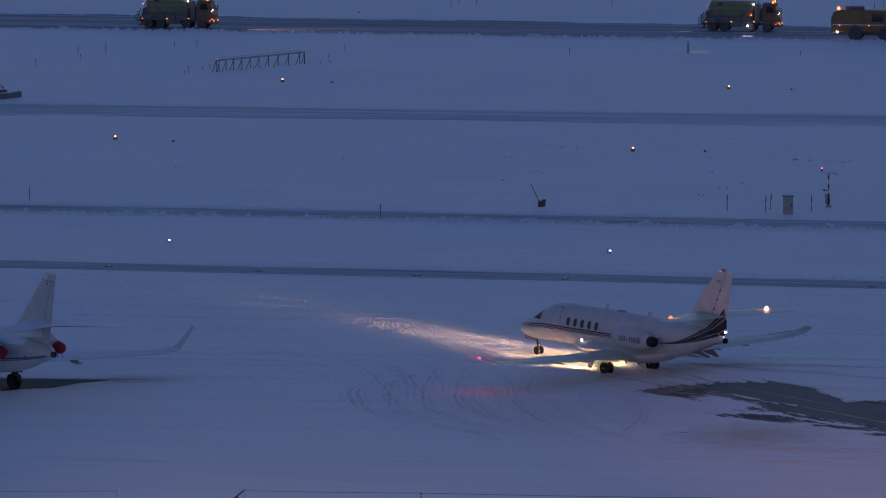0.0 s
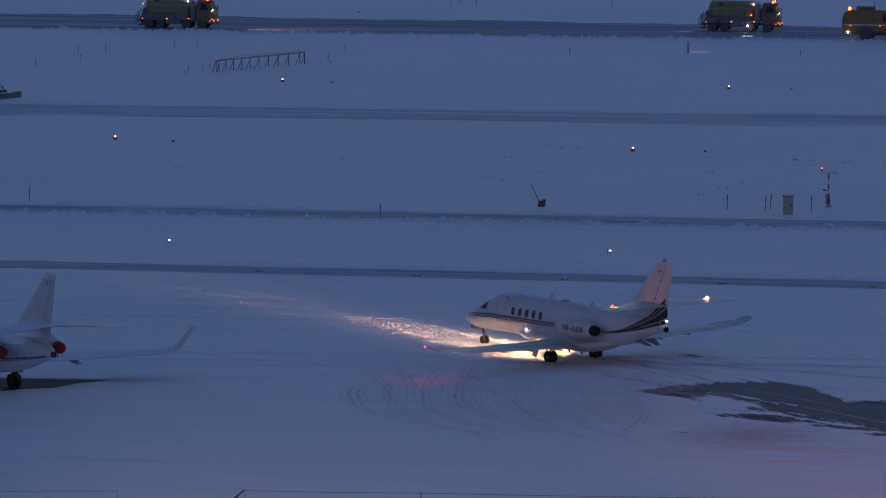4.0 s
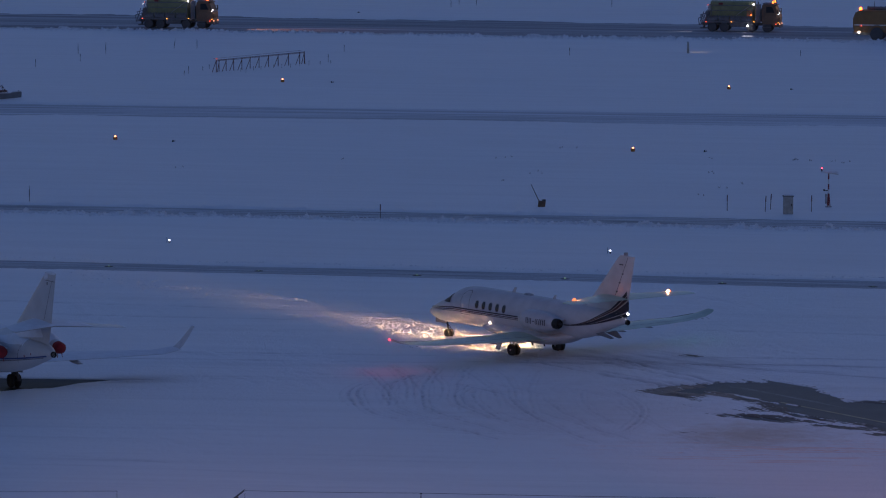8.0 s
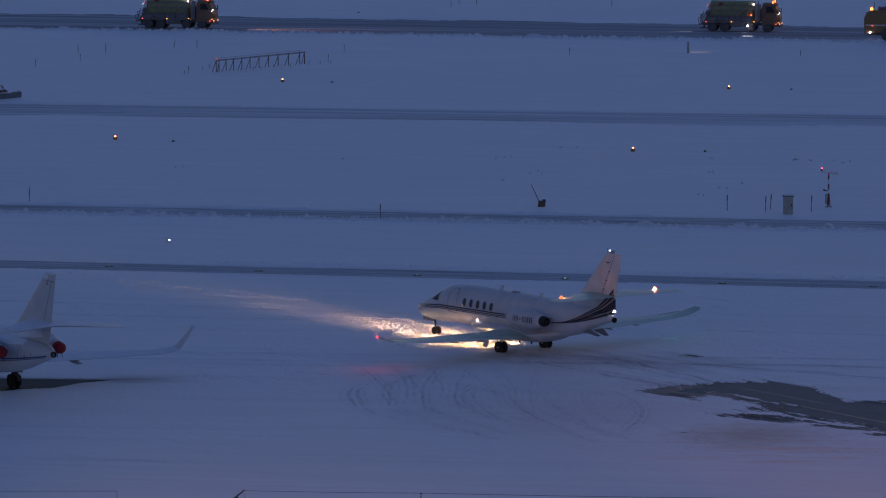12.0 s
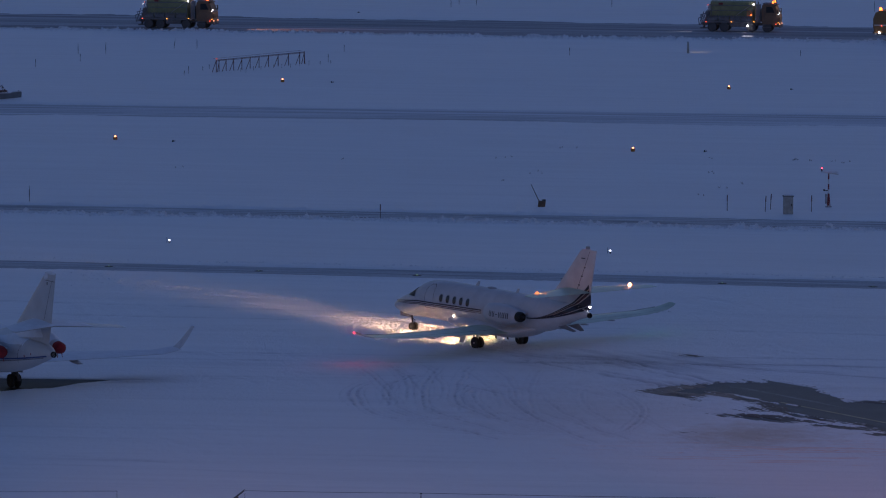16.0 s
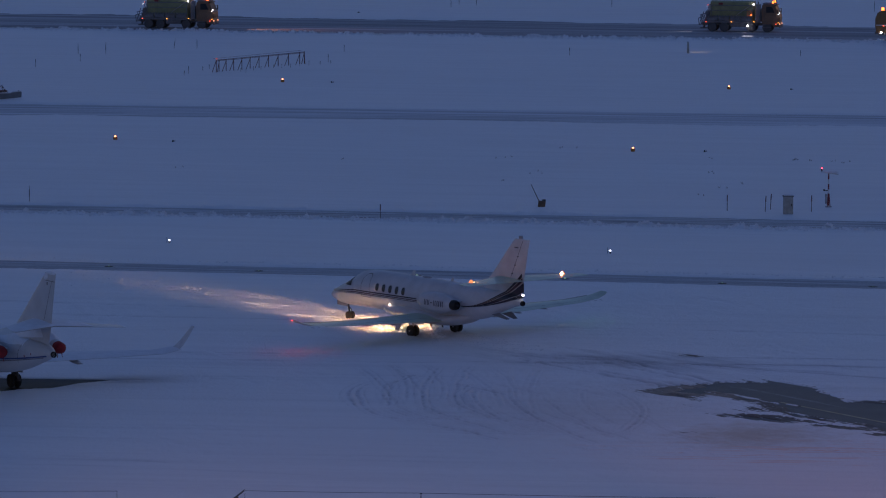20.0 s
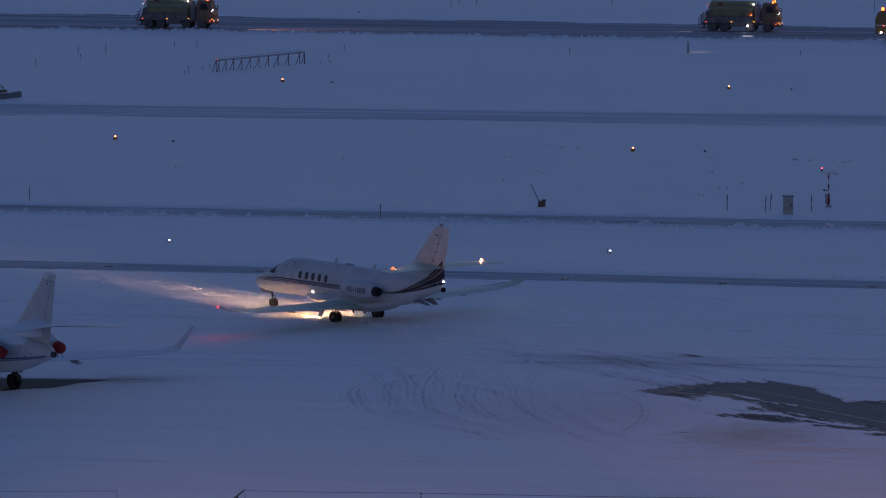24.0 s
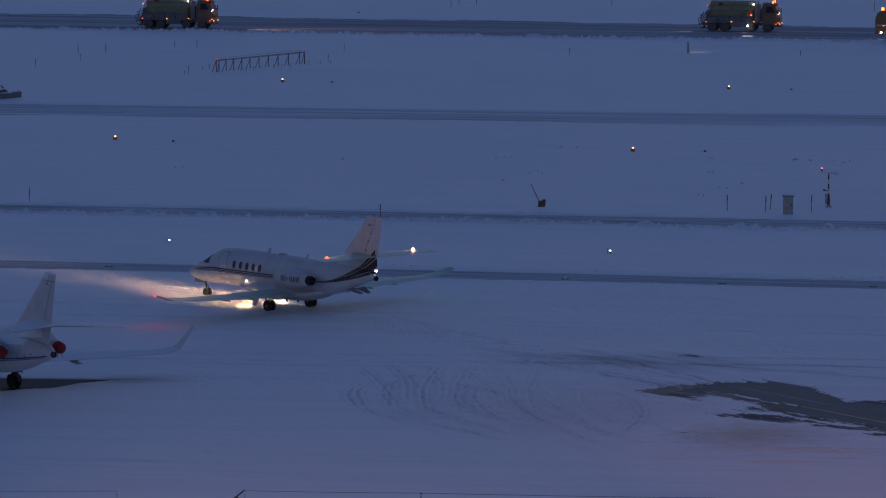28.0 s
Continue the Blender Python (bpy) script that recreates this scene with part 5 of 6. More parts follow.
        for x0, x1, z0, z1 in ((7.78, 7.80, 1.1, 3.0), (8.98, 9.00, 1.1, 2.1), (7.80, 8.98, 1.1, 1.12)):
            box(bm, x0, x1, s * 1.215 - 0.005, s * 1.215 + 0.005, z0, z1)
        part("cab_door", bm, SEAM, cab)
        bm = new_bm()
        box(bm, 7.6, 8.5, s * 1.14 - 0.08, s * 1.14 + 0.08, 0.55, 0.63, 0.01)
        box(bm, 7.6, 8.5, s * 1.14 - 0.08, s * 1.14 + 0.08, 0.82, 0.88, 0.01)
        part("cab_step", bm, TRUCK_FRAME, t)
    bm = new_bm()
    box(bm, 8.8, 9.12, -1.1, 1.1, 3.02, 3.12, 0.02, Matrix())
    part("sun_visor", bm, BLACK, cab)
    bm = new_bm()
    box(bm, 9.44, 9.56, -1.18, 1.18, 0.5, 0.82, 0.04)
    part("bumper", bm, TRUCK_FRAME, t)
    bm = new_bm()
    box(bm, 9.42, 9.47, -1.05, 1.05, 1.3, 1.75, 0.02)
    part("grille", bm, BLACK, cab)
    bm = new_bm()
    loft(bm, [[Vector((8.93, y, 3.0)), Vector((9.27, y, 2.2)), Vector((9.295, y, 2.2)), Vector((8.955, y, 3.0))] for y in (-1.08, 1.08)])
    part("windscreen", bm, CAB_GLASS, cab, "dark windscreen")
    bm = new_bm()
    box(bm, 7.5, 8.9, -0.9, 0.9, 3.18, 3.30, 0.03)
    part("beacon_bar", bm, TRUCK_FRAME, cab)
    for y in (-0.8, 0.8):
        part("beacon_lamp", lathe(new_bm(), [(0, 0.10), (0.16, 0.12), (0.25, 0.09), (0.28, 0.01)], 12, Matrix.Translation((8.70, y, 3.30)) @ Matrix.Rotation(radians(-90), 4, "Y")), AMBER_GLOW, t, "glowing amber beacon")
        if lit_front:
            bm = new_bm()
            arc = [radians(62 + 236 * i / 14) for i in range(15)]
            for r in (0.150, 0.142):
                rows = [[bm.verts.new((r * math.cos(a), r * math.sin(a), z)) for a in arc] for z in (0.01, 0.30)]
                for i in range(14):
                    bm.faces.new((rows[0][i], rows[0][i + 1], rows[1][i + 1], rows[1][i]))
            rod(bm, (0, 0, 0.30), (0, 0, 0.31), 0.15, 0.14, 16)
            truck_hoods.append((part("beacon_hood", bm, TRUCK_FRAME, t, "turning beacon hood", at=pose(8.70, y, 3.30)), y))
    bm = new_bm()
    box(bm, 6.75, 7.3, -1.15, -0.8, 1.1, 3.2, 0.06)
    rod(bm, (7.0, -0.95, 3.0), (7.0, -0.95, 3.5), 0.07)
    box(bm, 6.75, 7.3, 0.2, 1.1, 1.1, 2.6, 0.06)
    part("exhaust_stack", bm, TRUCK_FRAME, t)
    # rear spreader
    bm = new_bm()
    rod(bm, (0.55, 0, 0.30), (0.55, 0, 0.42), 0.42, 0.42, 18)
    rod(bm, (0.55, 0, 0.42), (0.9, 0, 1.4), 0.12)
    for y in (-0.9, 0.9):
        rod(bm, (0.15, y, 0.75), (0.7, y, 2.3), 0.04, seg=6)
        rod(bm, (0.15, y, 0.75), (1.1, y, 1.0), 0.04, seg=6)
        rod(bm, (0.05, y, 1.5), (0.5, y, 1.65), 0.035, seg=6)
        rod(bm, (0.05, y, 1.5), (0.15, y, 0.75), 0.035, seg=6)
    rod(bm, (0.05, -0.9, 1.5), (0.05, 0.9, 1.5), 0.035, seg=6)
    box(bm, 0.85, 1.35, -0.7, 0.7, 1.25, 2.3, 0.08)
    box(bm, 0.35, 0.60, -1.15, 1.15, 0.82, 1.0, 0.03)
    part("rear_spreader", bm, TRUCK_FRAME, t, "black rear spreader gear")
    for y in (-1.1, -0.4, 0.4, 1.1):
        bm = new_bm()
        rod(bm, (0.75, y, 1.0), (1.35, y, 3.1), 0.035, seg=6)
        rod(bm, (0.30, y, 1.9), (1.2, y, 2.1), 0.03, seg=6)
        rod(bm, (0.30, y, 1.9), (0.62, y, 1.0), 0.03, seg=6)
        part("spreader_stay", bm, TRUCK_FRAME, t)
    bm = new_bm()
    rod(bm, (1.2, -1.1, 3.0), (1.2, 1.1, 3.0), 0.03, seg=6)
    rod(bm, (0.30, -1.1, 1.9), (0.30, 1.1, 1.9), 0.03, seg=6)
    part("cross_rail", bm, TRUCK_FRAME, t)
    part("rear_lamp", ball(new_bm(), (1.2, -1.12, 3.06), 0.045, 8), MARK_RED, t, "small red rear lamp")
    part("rear_lamp", ball(new_bm(), (1.05, -1.14, 2.86), 0.035, 8), WORK_GLOW, t, "small white rear lamp")
    for s in (1, -1):
        for x0, x1 in ((1.05, 3.75), (5.55, 6.85)):
            bm = new_bm()
            pts = [(x0, 0.75), (x0 + 0.15, 1.08), (x0 + 0.4, 1.18), (x1 - 0.4, 1.18), (x1 - 0.15, 1.08), (x1, 0.75)]
            loft(bm, [[Vector((x, s * 0.78, z)), Vector((x, s * 1.24, z)), Vector((x, s * 1.24, z - 0.04)), Vector((x, s * 0.78, z - 0.04))] for x, z in pts])
            part("mudguard", bm, GUARD, t)
        for x in (1.7, 3.1, 6.2, 8.05):
            add_wheel(t, TRUCK_WHEEL, pose(x, s * 1.02, 0.54))
        for x, z, mat in ((1.0, 1.15, MARK_RED), (3.95, 1.15, MARK_AMBER), (6.55, 1.2, MARK_AMBER), (9.35, 1.15, MARK_AMBER), (9.1, 0.95, MARK_RED)):
            bm = new_bm()
            ball(bm, (x, s * 1.31, z), 0.05, 8)
            part("side_marker", bm, mat, t)
    part("work_lamp", ball(new_bm(), (6.5, -1.25, 3.2), 0.085, 10), WORK_GLOW, t, "bright white work lamp")
    if lit_front:
        bm = new_bm()
        ball(bm, (5.85, -1.34, 0.72), 0.10, 10)
        part("work_lamp", bm, WORK_GLOW, t, "bright white work lamp")
        bm = new_bm()
        ball(bm, (6.25, -1.36, 1.95), 0.07, 10)
        part("side_marker", bm, AMBER_GLOW, t)
    return t


spreader_truck(pose(-35.55, 524.1, 0, 0, 0, -12.5), "orange and yellow-green spreader truck halted on the taxiway", False)
spreader_truck(pose(29.45, 518.4, 0, 0, 0, -12.5), "orange spreader truck with a bright side work lamp", True)


def crash_tender():
    t = thing("airport_tender", Matrix(), "amber-yellow airport service tender creeping along the taxiway", "truck")
    bm = new_bm()
    plate(bm, [(0.20, 0.95), (0.05, 1.6), (0.05, 2.5), (0.30, 3.15), (0.85, 3.42), (7.6, 3.42), (7.6, 0.95)], 2.7)
    bmesh.ops.bevel(bm, geom=[e for e in bm.edges if abs(e.verts[0].co.y - e.verts[1].co.y) < 0.01], offset=0.12, segments=3, affect="EDGES")
    body = part("body", bm, AMBER_PAINT, t, "amber-yellow boxy body")
    for s in (1, -1):
        bm = new_bm()
        box(bm, 0.2, 7.5, s * 1.36 - 0.02, s * 1.36 + 0.02, 1.74, 1.84, 0.01)
        part("pale_line", bm, MAST_WHITE, body)
        for x0, x1 in ((0.5, 1.3), (3.0, 4.4), (4.6, 5.9), (6.0, 7.3)):
            bm = new_bm()
            box(bm, x0, x1, s * 1.355 - 0.02, s * 1.355 + 0.02, 2.15, 3.1, 0.02)
            part("locker_door", bm, AMBER_PAINT if x0 < 4 or x0 > 5 else DARK_GLASS, body)
        for x in (1.0, 4.3):
            bm = new_bm()
            ball(bm, (x, s * 1.38, 1.72), 0.06, 8)
            part("side_marker", bm, MARK_RED, t)
        bm = new_bm()
        ball(bm, (0.75, s * 1.38, 0.96), 0.115, 10)
        part("work_lamp", bm, WORK_GLOW, t, "bright white work lamp")
    part("beacon_lamp", lathe(new_bm(), [(0, 0.14), (0.2, 0.16), (0.34, 0.12), (0.38, 0.01)], 14, Matrix.Translation((0.85, -0.9, 3.38)) @ Matrix.Rotation(radians(-90), 4, "Y")), AMBER_GLOW, t, "glowing amber beacon")
    bm = new_bm()
    rod(bm, (1.5, 0, 3.58), (3.6, 0, 3.58), 0.20, seg=14)
    for x in (1.6, 2.3, 3.0, 3.5):
        rod(bm, (x - 0.04, 0, 3.58), (x + 0.04, 0, 3.58), 0.25, seg=14)
        box(bm, x - 0.06, x + 0.06, -0.3, 0.3, 3.36, 3.5)
    part("roof_gear", bm, TRUCK_FRAME, t, "dark rolled gear on the roof")
    bm = new_bm()
    plate(bm, [(7.65, 0.9), (7.65, 3.5), (9.6, 3.4), (10.2, 2.0), (10.3, 0.8), (9.6, 0.7)], 2.6)
    cab = part("cab", bm, AMBER_PAINT, t)
    for s in (1, -1):
        bm = new_bm()
        plate(bm, [(8.0, 2.0), (8.0, 3.2), (9.35, 3.1), (9.85, 2.0)], 0.02, Matrix.Translation((0, s * 1.31, 0)))
        part("side_window", bm, CAB_GLASS, cab)
    bm = new_bm()
    box(bm, 0.3, 9.8, -0.6, 0.6, 0.6, 1.0, 0.03)
    box(bm, 0.0, 0.5, -1.2, 1.2, 0.75, 1.05, 0.04)
    part("chassis", bm, TRUCK_FRAME, t)
    bm = new_bm()
    rod(bm, (5.6, 0.9, 3.6), (5.6, 0.9, 6.2), 0.02, 0.012, 6)
    part("whip_aerial", bm, BLACK, t)
    meshes = wheel_mesh(0.78, 0.55, 0.42, HAZED_RUBBER)
    for x in (2.75, 6.1, 8.9):
        for s in (1, -1):
            bm = new_bm()
            arc = [(x + 0.98 * math.cos(math.pi * i / 10), 0.78 + 0.98 * math.sin(math.pi * i / 10)) for i in range(11)]
            loft(bm, [[Vector((ax, s * 1.34, az)), Vector((ax, s * 1.42, az)), Vector((ax, s * 1.42, az + 0.07)), Vector((ax, s * 1.34, az + 0.07))] for ax, az in arc])
            part("wheel_arch", bm, GUARD, t)
            tender_wheels.append((add_wheel(t, meshes, pose(x, s * 1.22, 0.78)), (x, s * 1.22, 0.78), 0.78))
    return t


tender_wheels = []
tender = crash_tender()

# headlamp light that a halted truck throws on the paving
spot_lamp("truck_headlamp", (-26.0, 521.6, 1.6), (-9.0, 517.5, 0.0), 1500, (1.0, 0.46, 0.22), 44, 1.0, 0.15)
# two spots added off the truck to imitate its lamps' reflections on wet paving
spot_lamp("reflection_spot", (34.6, 513.4, 2.6), (34.4, 509.3, 0.0), 520, (0.90, 1.0, 0.95), 20, 0.9, 0.1)
spot_lamp("reflection_spot", (29.2, 518.2, 1.2), (27.6, 517.4, 0.0), 25, (0.90, 1.0, 0.95), 60, 0.8, 0.1)


# ---------------------------------------------------------------- airfield furniture
def level(x, y):
    return max(0.0, float(height(np.array([float(x)]), np.array([float(y)]))[0]))


def edge_light():
    t = thing("edge_light", Matrix(), "small orange airfield edge light, lit, standing in snow", "lamp", "edge lights")
    bm = new_bm()
    lathe(bm, [(-0.1, 0.17), (0.20, 0.19), (0.26, 0.16), (0.27, 0.05)], 14, Matrix.Rotation(radians(-90), 4, "Y"))
    part("lamp_body", bm, LAMP_ORANGE, t, "orange lamp body")
    bm = new_bm()
    lathe(bm, [(0.27, 0.07), (0.31, 0.08), (0.37, 0.065), (0.39, 0.02)], 14, Matrix.Rotation(radians(-90), 4, "Y"))
    part("lens", bm, EDGE_GLOW, t, "glowing warm lens")
    return t


def taxi_light():
    t = thing("taxi_light", Matrix(), "low white-glowing taxiway edge light on a short stem", "lamp", "taxiway lights")
    bm = new_bm()
    rod(bm, (0, 0, -0.1), (0, 0, 0.12), 0.035)
    rod(bm, (0, 0, 0.08), (0, 0, 0.17), 0.055, 0.085, 12)
    part("stem", bm, BLACK, t)
    part("lens", ball(new_bm(), (0, 0, 0.22), 0.055, 12), WHITE_GLOW, t, "glowing white lens")
    part("cap", rod(new_bm(), (0, 0, 0.265), (0, 0, 0.31), 0.06, 0.03, 12), BLACK, t, "dark lamp cap")
    bm = new_bm()
    rod(bm, (-0.18, 0, -0.1), (-0.17, 0, 0.42), 0.015, 0.012, 6)
    part("marker_stake", bm, BLACK, t)
    return t


def repeat(first, places):
    first.matrix_basis = pose(places[0][0], places[0][1], level(*places[0][:2]) - 0.02)
    for x, y in places[1:]:
        copy_thing(first, pose(x, y, level(x, y) - 0.02))


repeat(edge_light(), [(-15.76, 442.15), (27.52, 433.17), (-27.65, 379.18), (15.62, 369.55)])
repeat(taxi_light(), [(-18.53, 303.62), (11.1, 297.38)])


def dark_marker():
    t = thing("ground_marker", Matrix(), "unlit dark ground marker poking out of snow", "marker", "ground markers")
    bm = new_bm()
    lathe(bm, [(-0.1, 0.07), (0.12, 0.08), (0.16, 0.05), (0.18, 0.01)], 10, Matrix.Rotation(radians(-90), 4, "Y"))
    part("cap", bm, BLACK, t)
    bm = new_bm()
    rod(bm, (0.15, 0, -0.1), (0.17, 0, 0.16), 0.02, seg=6)
    part("peg", bm, WOOD, t)
    return t


repeat(dark_marker(), [(-22.7, 377.63), (-10.9, 440.74), (21.49, 369.06), (33.45, 432.49), (-10.33, 549.77)])


def centre_light():
    t = thing("centreline_light", Matrix(), "green inset centreline light in a dark wet spot", "lamp", "centreline lights")
    bm = new_bm()
    lathe(bm, [(0.0, 0.30), (0.012, 0.28), (0.03, 0.12)], 16, Matrix.Rotation(radians(-90), 4, "Y"))
    part("rim", bm, BLACK, t)
    bm = new_bm()
    lathe(bm, [(0.03, 0.030), (0.045, 0.027), (0.052, 0.010)], 12, Matrix.Rotation(radians(-90), 4, "Y"))
    part("lens", bm, GREEN_DOT, t, "glowing green lens")
    return t


first = centre_light()
spots = [(-21.68, 290.77), (-11.86, 288.33), (-1.66, 285.93), (7.74, 284.15), (17.57, 281.82), (26.9, 280.09)]
first.matrix_basis = pose(*spots[0], 0.006)
for x, y in spots[1:]:
    copy_thing(first, pose(x, y, 0.006))


def snow_stake(high, lean, near):
    t = thing("snow_stake", Matrix(), "thin snow stake with a faded red band" if near else "thin dark weathered snow stake", "stake", "snow stakes")
    bm = new_bm()
    slim = 1.0 if near else 0.75
    rod(bm, (0, 0, -0.2), (lean * high, 0, high), 0.026 * slim, 0.018 * slim, 8)
    part("pole", bm, WOOD, t)
    bm = new_bm()
    lo, hi = (0.62, 1.0) if near or high < 0.9 else (0.30, 0.78)
    rod(bm, (lean * high * lo, 0, high * lo), (lean * high * hi, 0, high * hi), 0.038 * slim, 0.034 * slim, 8)
    part("band", bm, RUST_RED if near else BLACK, t)
    return t


for x, y, high, lean in ((20.55, 324.37, 1.15, 0.0), (23.23, 323.61, 1.15, 0.06), (23.71, 325.13, 1.15, 0.07), (26.58, 323.61, 1.2, 0.01), (-4.45, 318.37, 1.1, 0.0),
                         (-30.47, 330.59, 1.15, 0.0), (-35.96, 480.14, 1.25, 0.02), (-29.18, 488.18, 1.05, 0.17), (-26.60, 487.15, 1.1, 0.0), (-25.97, 451.20, 0.4, 0.15),
                         (-25.54, 452.16, 0.8, 0.0), (-24.35, 456.41, 0.42, 0.0), (-23.79, 458.45, 0.5, -0.02), (-12.68, 464.84, 0.38, 0.0), (-11.93, 468.21, 0.85, 0.0),
                         (-11.64, 466.17, 0.32, 0.1), (-10.61, 483.24, 0.75, 0.02), (13.45, 478.49, 0.78, 0.0), (37.87, 476.84, 0.6, -0.05), (-41.78, 461.73, 0.8, 0.0), (-38.88, 480.14, 1.15, -0.02), (-37.80, 469.17, 0.8, 0.02),
                         (21.0, 560.8, 1.3, 0.0), (52.8, 551.9, 1.4, 0.0), (1.0, 562.0, 1.0, 0.0), (2.0, 566.0, 0.9, 0.04), (4.2, 565.0, 0.9, 0.0)):
    s = snow_stake(high, lean, y < 330)
    s.matrix_basis = pose(x, y, level(x, y))


def trestle():
    a, b = Vector((-22.88, 454.53, 0)), Vector((-14.35, 466.17, 0))
    run = (b - a).length
    t = thing("braced_frame", Matrix.Translation((a.x, a.y, 0.1)) @ Matrix.Rotation(math.atan2(b.y - a.y, b.x - a.x), 4, "Z"),
              "long reddish steel frame of braced posts in snow", "frame")
    for k, u in enumerate((0.0, 0.03, 0.109, 0.193, 0.285, 0.378, 0.479, 0.588, 0.697, 0.818, 0.946, 1.0)):
        x = run * u
        part("post", rod(new_bm(), (x, 0, -0.3), (x, 0, 1.24 + 0.05 * (k == 11)), 0.042, seg=6), RUST_RED, t)
        if k not in (0, 11):
            part("brace", rod(new_bm(), (x - (0.95 if k > 1 else 0.5), -0.12, -0.2), (x, -0.05, 1.16), 0.032, seg=6), RUST_RED, t)
    for z, y, thick in ((1.22, 0.0, 0.030), (1.13, 0.0, 0.022), (1.36, 0.45, 0.012)):
        part("rail", rod(new_bm(), (0, y, z), (run, y, z), thick, seg=6), RUST_RED, t)
    for x, back in ((0, 0.8), (run, 0.55)):
        bm = new_bm()
        rod(bm, (x - back, 0, -0.2), (x, 0, 1.2), 0.035, seg=6)
        rod(bm, (x - back * 0.5, -0.3, -0.2), (x, 0, 1.2), 0.035, seg=6)
        part("end_frame", bm, RUST_RED, t)
    bm = new_bm()
    ball(bm, (0.05, 0, 1.36), 0.05, 8)
    part("end_lamp", bm, MARK_RED, t, "small red lamp")


trestle()


def peg(high):
    t = thing("marker_peg", Matrix(), "short thin dark peg standing in the snow", "peg", "pegs by the frame")
    part("stem", rod(new_bm(), (0, 0, -0.15), (0.02, 0, high), 0.018, 0.012, 6), WOOD, t)
    part("tip", rod(new_bm(), (0.012, 0, high * 0.72), (0.021, 0, high + 0.02), 0.026, 0.02, 6), BLACK, t)
    return t


for x, y, high in ((-20.45, 455.16, 0.33), (-19.89, 454.16, 0.35), (-19.24, 456.66, 0.43), (-18.51, 457.66, 0.35), (-17.31, 459.69, 0.35), (-16.50, 460.20, 0.35), (-15.61, 460.71, 0.39),
                   (-14.72, 462.25, 0.35), (-13.81, 463.54, 0.48)):
    peg(high).matrix_basis = pose(x, y, level(x, y))


def sensor_mast():
    t = thing("sensor_mast", pose(28.06, 326.68, 0.08), "red and white banded sensor mast with a lamp", "mast")
    for z0, z1, red in ((-0.2, 0.08, 0), (0.08, 0.97, 1), (0.97, 1.27, 0), (1.27, 1.66, 1), (1.66, 2.0, 0), (2.0, 2.42, 1)):
        part("mast_section", rod(new_bm(), (0, 0, z0), (0, 0, z1), 0.055, seg=12), MAST_RED if red else MAST_WHITE, t, "red painted section" if red else "white painted section")
    for x in (-0.1, 0.12):
        part("leg", rod(new_bm(), (x, -0.08, -0.1), (x * 0.4, -0.02, 0.95), 0.03, seg=8), MAST_RED, t, "red painted leg")
    bm = new_bm()
    rod(bm, (-0.55, 0, 2.55), (0.72, 0, 2.36), 0.05, seg=8)
    rod(bm, (0, 0, 2.3), (0.1, 0, 2.5), 0.06, seg=8)
    lathe(bm, [(0.0, 0.05), (0.10, 0.30), (0.14, 0.46), (0.16, 0.44), (0.06, 0.02)], 16, Matrix.Translation((0.28, 0, 2.38)) @ Matrix.Rotation(radians(-90), 4, "Y"))
    part("cross_arm", bm, MAST_WHITE, t, "pale shallow wind shield on the cross arm")
    part("lamp_stem", rod(new_bm(), (-0.50, 0, 2.52), (-0.50, 0, 2.76), 0.035, 0.05, 8), BLACK, t)
    part("obstruction_lamp", ball(new_bm(), (-0.50, 0, 2.80), 0.048, 10), MAST_GLOW, t, "glowing red lamp")
    bm = new_bm()
    box(bm, -0.25, -0.13, -0.2, 0.02, 0.22, 0.95, 0.03)
    part("equipment_box", bm, GLASS_FRAME, t, "pale grey equipment box")
    bm = new_bm()
    rod(bm, (-0.3, 0, 1.15), (0, 0, 1.2), 0.025, seg=6)
    ball(bm, (-0.32, 0, 1.22), 0.07, 8)
    part("bracket_sensor", bm, BLACK, t)
    bm = new_bm()
    box(bm, -0.22, 0.25, -0.2, 0.2, -0.2, 0.03, 0.03)
    part("footing", bm, GLASS_FRAME, t)


sensor_mast()


def cabinet():
    t = thing("equipment_cabinet", pose(24.79, 322.3, 0.05), "grey-green metal equipment cabinet topped with snow", "cabinet")
    bm = new_bm()
    box(bm, -0.35, 0.35, -0.25, 0.25, -0.2, 1.28, 0.025)
    part("body", bm, CABINET, t)
    bm = new_bm()
    box(bm, -0.30, 0.30, -0.275, -0.252, 0.08, 1.18, 0.01)
    door = part("door", bm, CABINET, t)
    bm = new_bm()
    box(bm, 0.2, 0.25, -0.30, -0.27, 0.55, 0.75, 0.008)
    part("handle", bm, BLACK, door)
    bm = new_bm()
    box(bm, -0.39, 0.39, -0.30, 0.28, 1.22, 1.31, 0.02)
    part("roof", bm, GUARD, t, "grey overhanging roof sheet")
    part("snow_cover", box(new_bm(), -0.30, 0.36, -0.24, 0.26, 1.305, 1.37, 0.03), CAKE, t, "thin layer of snow")



cabinet()


def wind_box():
    t = thing("marker_box", pose(7.17, 327.06, 0.05), "small brown box with a leaning pole in snow", "box")
    bm = new_bm()
    box(bm, -0.26, 0.26, -0.2, 0.2, -0.2, 0.40, 0.03, Matrix.Rotation(radians(8), 4, "Y"))
    part("body", bm, WOOD, t)
    bm = new_bm()
    box(bm, 0.05, 0.32, -0.12, 0.12, 0.36, 0.52, 0.03)
    part("lid", bm, CHASSIS, t)
    bm = new_bm()
    rod(bm, (-0.15, 0, 0.35), (-0.75, 0, 1.62), 0.03, 0.022, 8)
    part("pole", bm, WOOD, t)


wind_box()


